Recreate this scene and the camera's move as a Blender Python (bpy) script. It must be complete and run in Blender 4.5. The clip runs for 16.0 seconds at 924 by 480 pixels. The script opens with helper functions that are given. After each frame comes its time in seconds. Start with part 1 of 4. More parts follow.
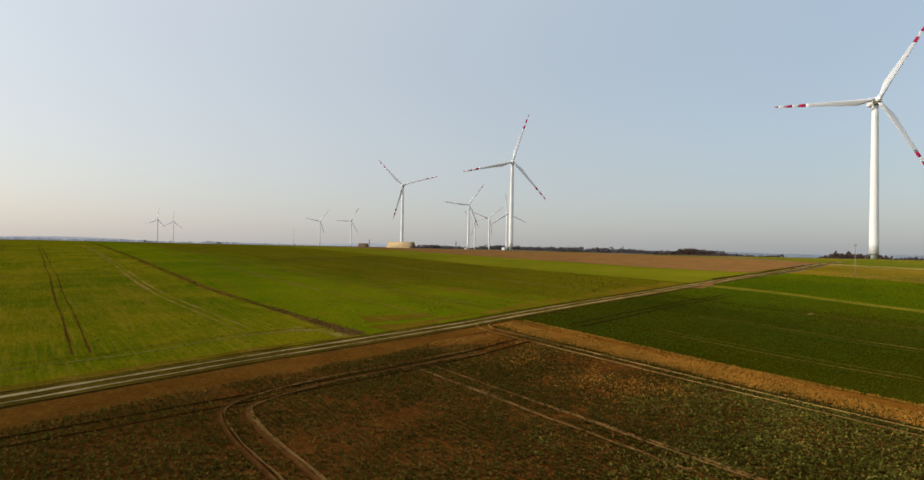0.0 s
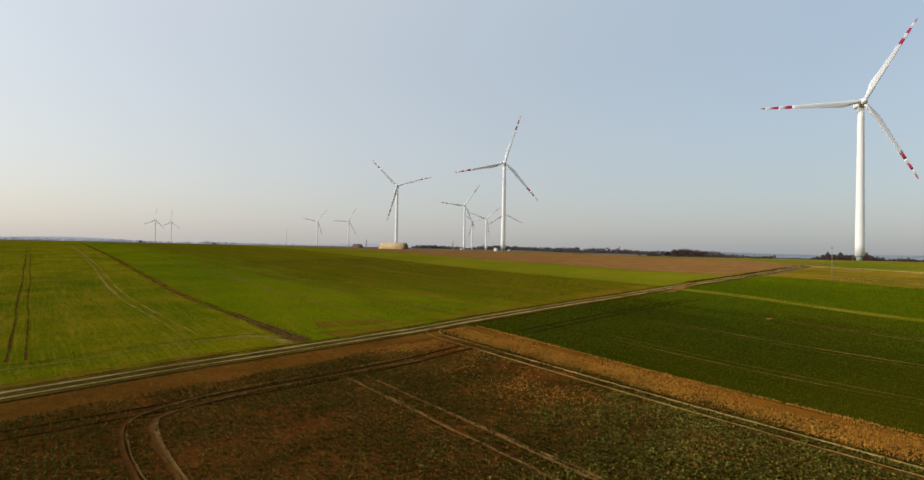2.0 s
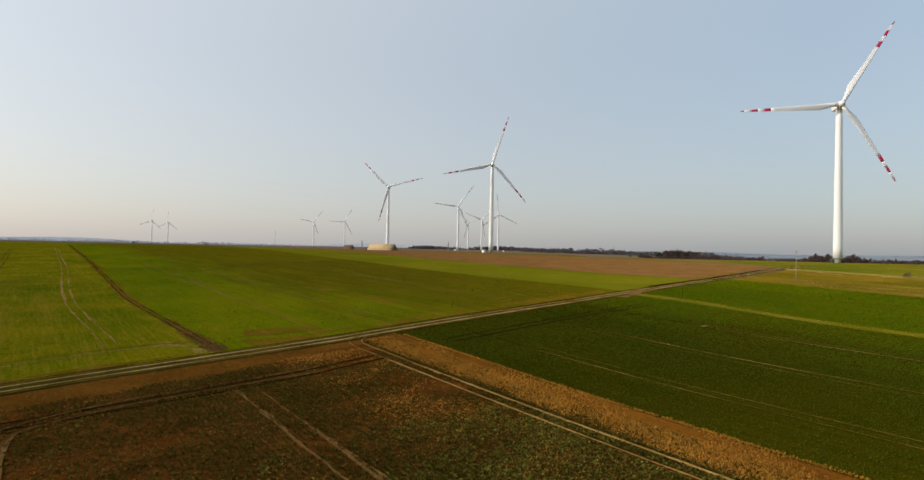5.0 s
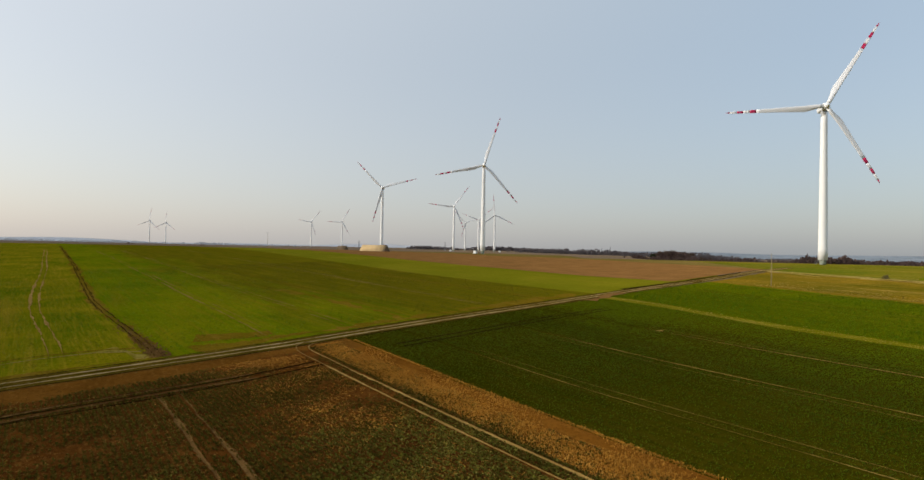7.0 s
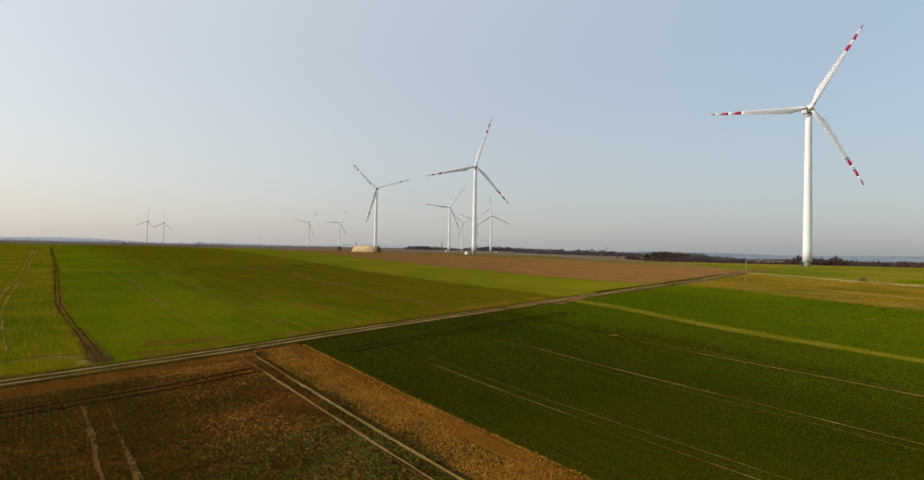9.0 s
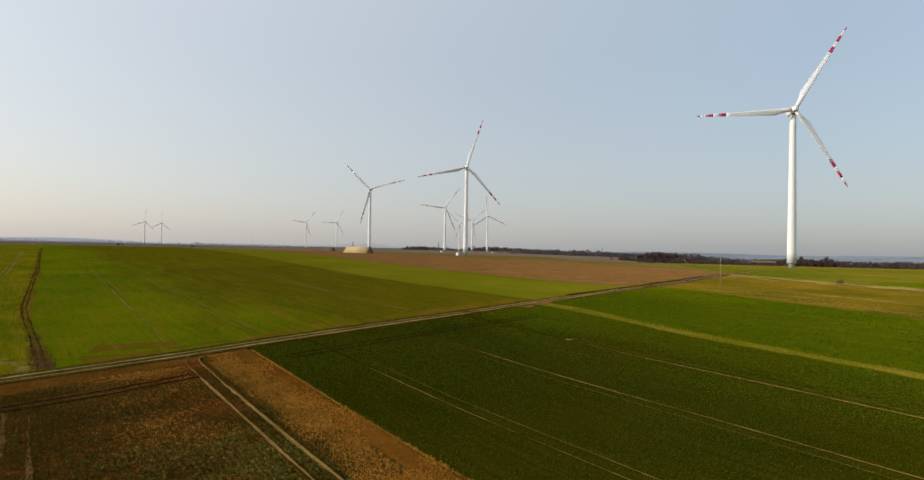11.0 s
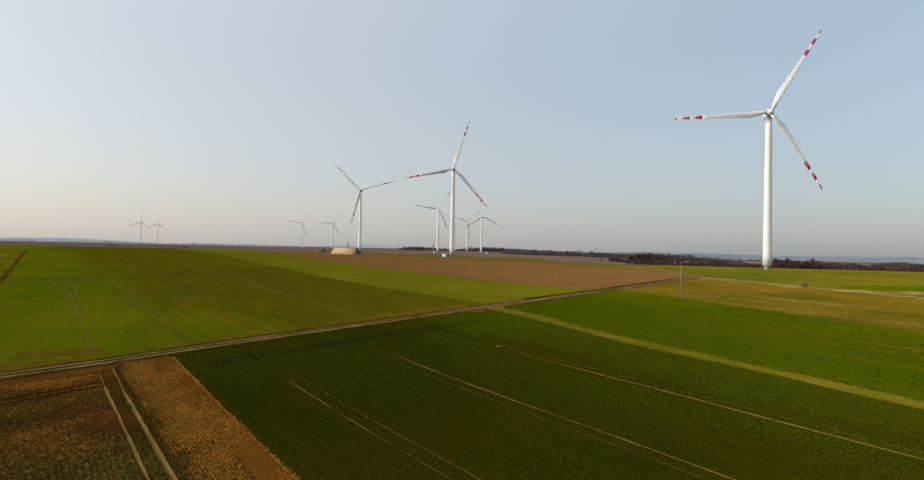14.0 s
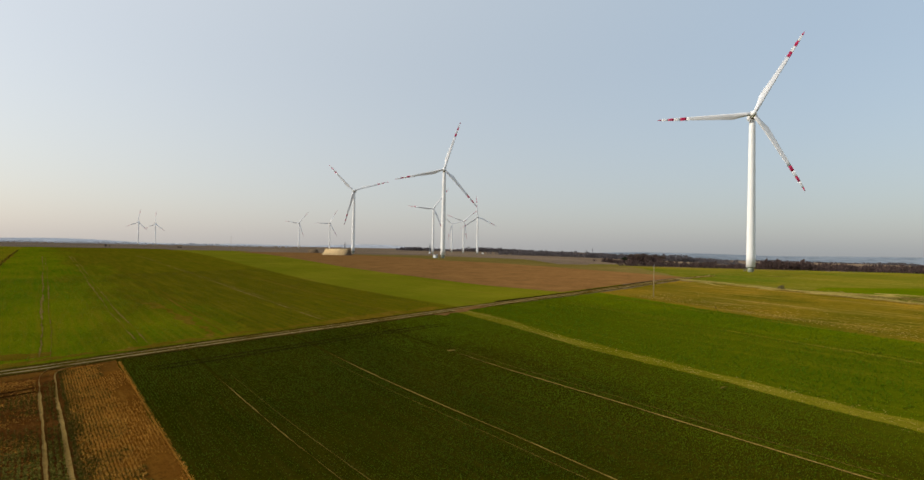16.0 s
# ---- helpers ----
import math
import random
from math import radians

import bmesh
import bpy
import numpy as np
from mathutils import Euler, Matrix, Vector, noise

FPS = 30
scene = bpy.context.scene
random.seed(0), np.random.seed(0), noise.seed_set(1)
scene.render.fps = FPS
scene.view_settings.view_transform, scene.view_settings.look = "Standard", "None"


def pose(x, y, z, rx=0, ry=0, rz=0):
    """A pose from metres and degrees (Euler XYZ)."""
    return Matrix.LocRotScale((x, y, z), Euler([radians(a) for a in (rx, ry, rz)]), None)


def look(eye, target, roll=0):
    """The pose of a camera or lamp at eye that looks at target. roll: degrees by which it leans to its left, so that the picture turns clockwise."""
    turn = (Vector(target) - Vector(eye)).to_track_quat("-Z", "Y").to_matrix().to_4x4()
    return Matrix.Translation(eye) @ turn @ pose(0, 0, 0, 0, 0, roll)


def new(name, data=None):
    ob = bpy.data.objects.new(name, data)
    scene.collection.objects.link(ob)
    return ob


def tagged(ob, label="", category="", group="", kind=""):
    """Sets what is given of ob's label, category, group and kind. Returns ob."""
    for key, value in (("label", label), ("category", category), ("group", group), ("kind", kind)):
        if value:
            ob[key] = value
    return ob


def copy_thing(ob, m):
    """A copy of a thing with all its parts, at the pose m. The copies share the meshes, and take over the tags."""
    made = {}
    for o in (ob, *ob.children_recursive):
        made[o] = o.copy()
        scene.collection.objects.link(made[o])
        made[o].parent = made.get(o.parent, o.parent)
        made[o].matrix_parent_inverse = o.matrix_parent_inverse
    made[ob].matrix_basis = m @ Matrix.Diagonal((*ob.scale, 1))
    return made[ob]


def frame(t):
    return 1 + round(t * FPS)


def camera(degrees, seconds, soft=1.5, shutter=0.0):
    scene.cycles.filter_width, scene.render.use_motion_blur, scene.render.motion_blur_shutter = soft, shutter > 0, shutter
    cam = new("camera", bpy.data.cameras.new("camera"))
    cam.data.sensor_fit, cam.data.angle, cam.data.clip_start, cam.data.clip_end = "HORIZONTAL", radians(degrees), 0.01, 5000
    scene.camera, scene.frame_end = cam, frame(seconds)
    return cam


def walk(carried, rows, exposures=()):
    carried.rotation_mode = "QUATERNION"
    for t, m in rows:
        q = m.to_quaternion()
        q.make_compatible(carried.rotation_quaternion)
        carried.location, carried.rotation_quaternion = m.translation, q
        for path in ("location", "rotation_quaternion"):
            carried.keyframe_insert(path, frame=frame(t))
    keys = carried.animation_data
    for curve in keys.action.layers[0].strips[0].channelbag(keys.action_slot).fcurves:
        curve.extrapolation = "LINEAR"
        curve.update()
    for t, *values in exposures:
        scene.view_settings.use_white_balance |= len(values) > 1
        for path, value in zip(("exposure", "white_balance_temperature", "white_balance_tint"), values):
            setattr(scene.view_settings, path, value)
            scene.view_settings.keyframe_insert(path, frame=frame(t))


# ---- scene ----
# ---------------------------------------------------------------- camera: a drone that drifts sideways and slowly climbs
cam = camera(80.0, 16.0)


def eye_pose(t):
    x = -0.398 + 2.6291 * t + 0.01377 * t * t
    y = -1.340 - 2.0971 * t - 0.01673 * t * t
    z = 17.145 + 0.4686 * t - 0.00067 * t * t
    return pose(x, y, z, 90.79 + 0.003 * t, 0, -38.04 - 0.0114 * t) @ pose(0, 0, 0, 0, 0, 1.05)


ROWS = [(0.5 * k, eye_pose(0.5 * k)) for k in range(33)]
walk(cam, ROWS)

# ---------------------------------------------------------------- daylight: hazy sun from the left, pale blue sky
SUN_AZ, SUN_EL = 302.0, 25.0
world = bpy.data.worlds.new("hazy_sky")
scene.world = world
world.use_nodes = True
wn = world.node_tree.nodes
sky = wn.new("ShaderNodeTexSky")
sky.sky_type = "NISHITA"
sky.sun_disc = False
sky.sun_elevation, sky.sun_rotation = radians(SUN_EL), radians(SUN_AZ)
sky.altitude, sky.air_density, sky.dust_density, sky.ozone_density = 100, 1.1, 2.0, 1.0
# a veil of haze over the blue, thicker and greyer towards the horizon
way = wn.new("ShaderNodeTexCoord")
split = wn.new("ShaderNodeSeparateXYZ")
world.node_tree.links.new(way.outputs["Generated"], split.inputs[0])
depth = wn.new("ShaderNodeMapRange")
depth.interpolation_type = "SMOOTHSTEP"
for sock, v in (("From Min", -0.02), ("From Max", 0.34), ("To Min", 0.66), ("To Max", 0.48)):
    depth.inputs[sock].default_value = v
world.node_tree.links.new(split.outputs[2], depth.inputs["Value"])
rise = wn.new("ShaderNodeMapRange")
rise.inputs["From Max"].default_value = 0.46
world.node_tree.links.new(split.outputs[2], rise.inputs["Value"])
# the haze glows warmer and brighter on the side of the sun
sunward = wn.new("ShaderNodeVectorMath")
sunward.operation = "DOT_PRODUCT"
sunward.inputs[1].default_value = (math.sin(radians(SUN_AZ)), math.cos(radians(SUN_AZ)), 0)
world.node_tree.links.new(way.outputs["Generated"], sunward.inputs[0])
near_sun = wn.new("ShaderNodeMapRange")
near_sun.inputs["From Min"].default_value, near_sun.inputs["From Max"].default_value = -0.6, 0.7
world.node_tree.links.new(sunward.outputs["Value"], near_sun.inputs["Value"])
haze = []
for away, towards in (((3.1, 3.25, 3.5, 1), (5.2, 4.9, 4.85, 1)), ((4.7, 5.55, 6.15, 1), (8.2, 8.0, 7.4, 1))):
    layer = wn.new("ShaderNodeMix")
    layer.data_type = "RGBA"
    layer.inputs[6].default_value, layer.inputs[7].default_value = away, towards
    world.node_tree.links.new(near_sun.outputs[0], layer.inputs[0])
    haze.append(layer)
tone = wn.new("ShaderNodeMix")
tone.data_type = "RGBA"
world.node_tree.links.new(rise.outputs[0], tone.inputs[0])
world.node_tree.links.new(haze[0].outputs[2], tone.inputs[6])
world.node_tree.links.new(haze[1].outputs[2], tone.inputs[7])
veil = wn.new("ShaderNodeMix")
veil.data_type = "RGBA"
world.node_tree.links.new(depth.outputs[0], veil.inputs[0])
world.node_tree.links.new(tone.outputs[2], veil.inputs[7])
world.node_tree.links.new(sky.outputs[0], veil.inputs[6])
wn["Background"].inputs["Strength"].default_value = 0.14
world.node_tree.links.new(veil.outputs[2], wn["Background"].inputs["Color"])

sun_way = Vector((math.sin(radians(SUN_AZ)) * math.cos(radians(SUN_EL)), math.cos(radians(SUN_AZ)) * math.cos(radians(SUN_EL)), math.sin(radians(SUN_EL))))
sun = new("sun", bpy.data.lights.new("sun", "SUN"))
sun.data.energy, sun.data.angle, sun.data.color = 3.0, radians(0.8), (1.0, 0.93, 0.82)
sun.matrix_world = look(sun_way * 500, (0, 0, 0))
scene.view_settings.exposure = 0.0


# ---------------------------------------------------------------- materials
def tree_of(name, rough=0.85, metal=0.0):
    m = bpy.data.materials.new(name)
    m.use_nodes = True
    nt = m.node_tree
    b = nt.nodes["Principled BSDF"]
    b.inputs["Roughness"].default_value, b.inputs["Metallic"].default_value = rough, metal
    b.inputs["Specular IOR Level"].default_value = 0.25
    return m, nt, b


def coords(nt, scale=(1, 1, 1), turn=0.0):
    geo = nt.nodes.new("ShaderNodeNewGeometry")
    mp = nt.nodes.new("ShaderNodeMapping")
    mp.inputs["Scale"].default_value = scale
    mp.inputs["Rotation"].default_value = (0, 0, radians(turn))
    nt.links.new(geo.outputs["Position"], mp.inputs["Vector"])
    return mp.outputs[0]


def noise_of(nt, vec, scale, detail=4.0, rough=0.6):
    n = nt.nodes.new("ShaderNodeTexNoise")
    n.inputs["Scale"].default_value, n.inputs["Detail"].default_value, n.inputs["Roughness"].default_value = scale, detail, rough
    nt.links.new(vec, n.inputs["Vector"])
    return n.outputs[0]


def ramp(nt, fac, stops):
    r = nt.nodes.new("ShaderNodeValToRGB")
    e = r.color_ramp.elements
    while len(e) < len(stops):
        e.new(0.5)
    for el, (p, c) in zip(e, stops):
        el.position, el.color = p, (*c, 1)
    nt.links.new(fac, r.inputs[0])
    return r.outputs[0]


def mix(nt, fac, a, b, mode="MIX"):
    m = nt.nodes.new("ShaderNodeMix")
    m.data_type, m.blend_type = "RGBA", mode
    for sock, v in ((m.inputs["Factor"], fac), (m.inputs[6], a), (m.inputs[7], b)):
        if isinstance(v, (int, float)):
            sock.default_value = v
        elif isinstance(v, tuple):
            sock.default_value = (*v, 1)
        else:
            nt.links.new(v, sock)
    return m.outputs[2]


def bump(nt, b, height, strength, distance):
    n = nt.nodes.new("ShaderNodeBump")
    n.inputs["Strength"].default_value, n.inputs["Distance"].default_value = strength, distance
    nt.links.new(height, n.inputs["Height"])
    nt.links.new(n.outputs[0], b.inputs["Normal"])


def colour_drift(nt, c, drift):
    """Shifts colour from x0 to x1 in uneven swathes: thinner crop, brighter-lit wheat."""
    x0, x1, end_colour = drift
    axes = nt.nodes.new("ShaderNodeSeparateXYZ")
    nt.links.new(coords(nt), axes.inputs[0])
    span = nt.nodes.new("ShaderNodeMapRange")
    span.inputs["From Min"].default_value, span.inputs["From Max"].default_value = x0, x1
    nt.links.new(axes.outputs[0], span.inputs["Value"])
    uneven = nt.nodes.new("ShaderNodeMath")
    uneven.operation = "MULTIPLY_ADD"
    nt.links.new(noise_of(nt, coords(nt, (1.0, 0.25, 1.0)), 0.06, 5.0, 0.65), uneven.inputs[0])
    uneven.inputs[1].default_value = 1.0
    nt.links.new(span.outputs[0], uneven.inputs[2])
    return mix(nt, ramp(nt, uneven.outputs[0], [(0.72, (0, 0, 0)), (1.3, (0.9,) * 3)]), c, end_colour)


def crop(name, dark, light, bare, bare_amount=0.3, row=0.0, patch=0.03, grain=2.5, relief=0.1, drift=None):
    """Growing crop or grass: blotches of two greens, thin soil patches, drill rows along y."""
    m, nt, b = tree_of(name, 0.95)
    b.inputs["Specular IOR Level"].default_value = 0.0
    b.inputs["Diffuse Roughness"].default_value = 1.0
    flat = coords(nt)
    rows = coords(nt, (1.0, 0.06, 1.0))
    big = noise_of(nt, flat, patch, 5.0, 0.6)
    streak = noise_of(nt, rows, 0.35, 5.0, 0.65)
    fine = noise_of(nt, flat, grain, 5.0, 0.7)
    c = mix(nt, ramp(nt, big, [(0.36, (0, 0, 0)), (0.64, (1, 1, 1))]), dark, light)
    if drift:
        c = colour_drift(nt, c, drift)
    c = mix(nt, ramp(nt, streak, [(0.52, (0, 0, 0)), (0.72, (bare_amount,) * 3)]), c, bare)
    c = mix(nt, ramp(nt, fine, [(0.25, (1, 1, 1)), (0.55, (0, 0, 0))]), c, tuple(0.55 * v for v in dark))
    if row:
        thin = noise_of(nt, coords(nt, (1.0, 0.03, 1.0)), row, 3.0, 0.6)
        c = mix(nt, ramp(nt, thin, [(0.45, (0, 0, 0)), (0.7, (0.45,) * 3)]), c, bare)
    nt.links.new(c, b.inputs["Base Color"])
    bump(nt, b, fine, 0.9, relief)
    return m


def soil(name, dark, light, straw, straw_amount=0.5, grain=3.0, relief=0.12, stretch=0.25):
    """Bare earth with clods, paler dry crumbs and bits of straw."""
    m, nt, b = tree_of(name, 0.97)
    b.inputs["Specular IOR Level"].default_value = 0.0
    b.inputs["Diffuse Roughness"].default_value = 1.0
    flat = coords(nt)
    big = noise_of(nt, flat, 0.12, 6.0, 0.65)
    fine = noise_of(nt, flat, grain, 6.0, 0.75)
    bits = noise_of(nt, coords(nt, (1.0, stretch, 1.0)), grain * 0.7, 5.0, 0.75)
    c = mix(nt, ramp(nt, big, [(0.35, (0, 0, 0)), (0.68, (1, 1, 1))]), dark, light)
    c = mix(nt, ramp(nt, bits, [(0.5, (0, 0, 0)), (0.66, (straw_amount,) * 3)]), c, straw)
    c = mix(nt, ramp(nt, fine, [(0.3, (0.8,) * 3), (0.5, (0, 0, 0))]), c, tuple(0.4 * v for v in dark))
    nt.links.new(c, b.inputs["Base Color"])
    bump(nt, b, fine, 1.0, relief)
    return m


def let_light_through(nt, b, c, share):
    """Thin leaves: part of the light comes out on the far side."""
    shine = nt.nodes.new("ShaderNodeBsdfTranslucent")
    nt.links.new(c, shine.inputs["Color"])
    both = nt.nodes.new("ShaderNodeMixShader")
    both.inputs[0].default_value = share
    nt.links.new(b.outputs[0], both.inputs[1])
    nt.links.new(shine.outputs[0], both.inputs[2])
    nt.links.new(both.outputs[0], nt.nodes["Material Output"].inputs["Surface"])


def leafy(name, stops, rough=0.85, spec=0.0, through_leaf=0.0):
    """Foliage whose pieces differ in colour one from the other."""
    m, nt, b = tree_of(name, rough)
    b.inputs["Specular IOR Level"].default_value = spec
    geo = nt.nodes.new("ShaderNodeNewGeometry")
    c = ramp(nt, geo.outputs["Random Per Island"], stops)
    big = noise_of(nt, coords(nt), 0.15, 4.0, 0.6)
    c = mix(nt, ramp(nt, big, [(0.35, (0.45,) * 3), (0.6, (0, 0, 0))]), c, tuple(0.6 * v for v in stops[0][1]))
    nt.links.new(c, b.inputs["Base Color"])
    if through_leaf:
        let_light_through(nt, b, c, through_leaf)
    return m


def blades(name, dark, light, pale, patch=0.03, through_leaf=0.4, streak=0.3, drift=None):
    """Grass-like leaves that let some light through; their green shifts in patches and along the drill rows."""
    m, nt, b = tree_of(name, 0.7)
    b.inputs["Specular IOR Level"].default_value = 0.1
    big = noise_of(nt, coords(nt), patch, 5.0, 0.6)
    rows = noise_of(nt, coords(nt, (1.0, 0.06, 1.0)), 0.35, 5.0, 0.65)
    geo = nt.nodes.new("ShaderNodeNewGeometry")
    c = mix(nt, ramp(nt, big, [(0.36, (0, 0, 0)), (0.64, (1, 1, 1))]), dark, light)
    if drift:
        c = colour_drift(nt, c, drift)
    c = mix(nt, ramp(nt, rows, [(0.5, (0, 0, 0)), (0.72, (streak,) * 3)]), c, pale)
    c = mix(nt, ramp(nt, geo.outputs["Random Per Island"], [(0.0, (0.25,) * 3), (0.5, (0, 0, 0)), (1.0, (0, 0, 0))]), c, tuple(0.6 * v for v in dark))
    nt.links.new(c, b.inputs["Base Color"])
    let_light_through(nt, b, c, through_leaf)
    return m


def paint(name, colour, dirt, rough=0.4, amount=0.35, scale=(0.6, 0.6, 0.08), metal=0.0):
    """Coated surface with faint runs of dirt."""
    m, nt, b = tree_of(name, rough, metal)
    b.inputs["Specular IOR Level"].default_value = 0.4
    tc = nt.nodes.new("ShaderNodeTexCoord")
    mp = nt.nodes.new("ShaderNodeMapping")
    mp.inputs["Scale"].default_value = scale
    nt.links.new(tc.outputs["Object"], mp.inputs["Vector"])
    runs = noise_of(nt, mp.outputs[0], 1.2, 6.0, 0.65)
    c = mix(nt, ramp(nt, runs, [(0.48, (0, 0, 0)), (0.75, (amount,) * 3)]), colour, dirt)
    nt.links.new(c, b.inputs["Base Color"])
    return m


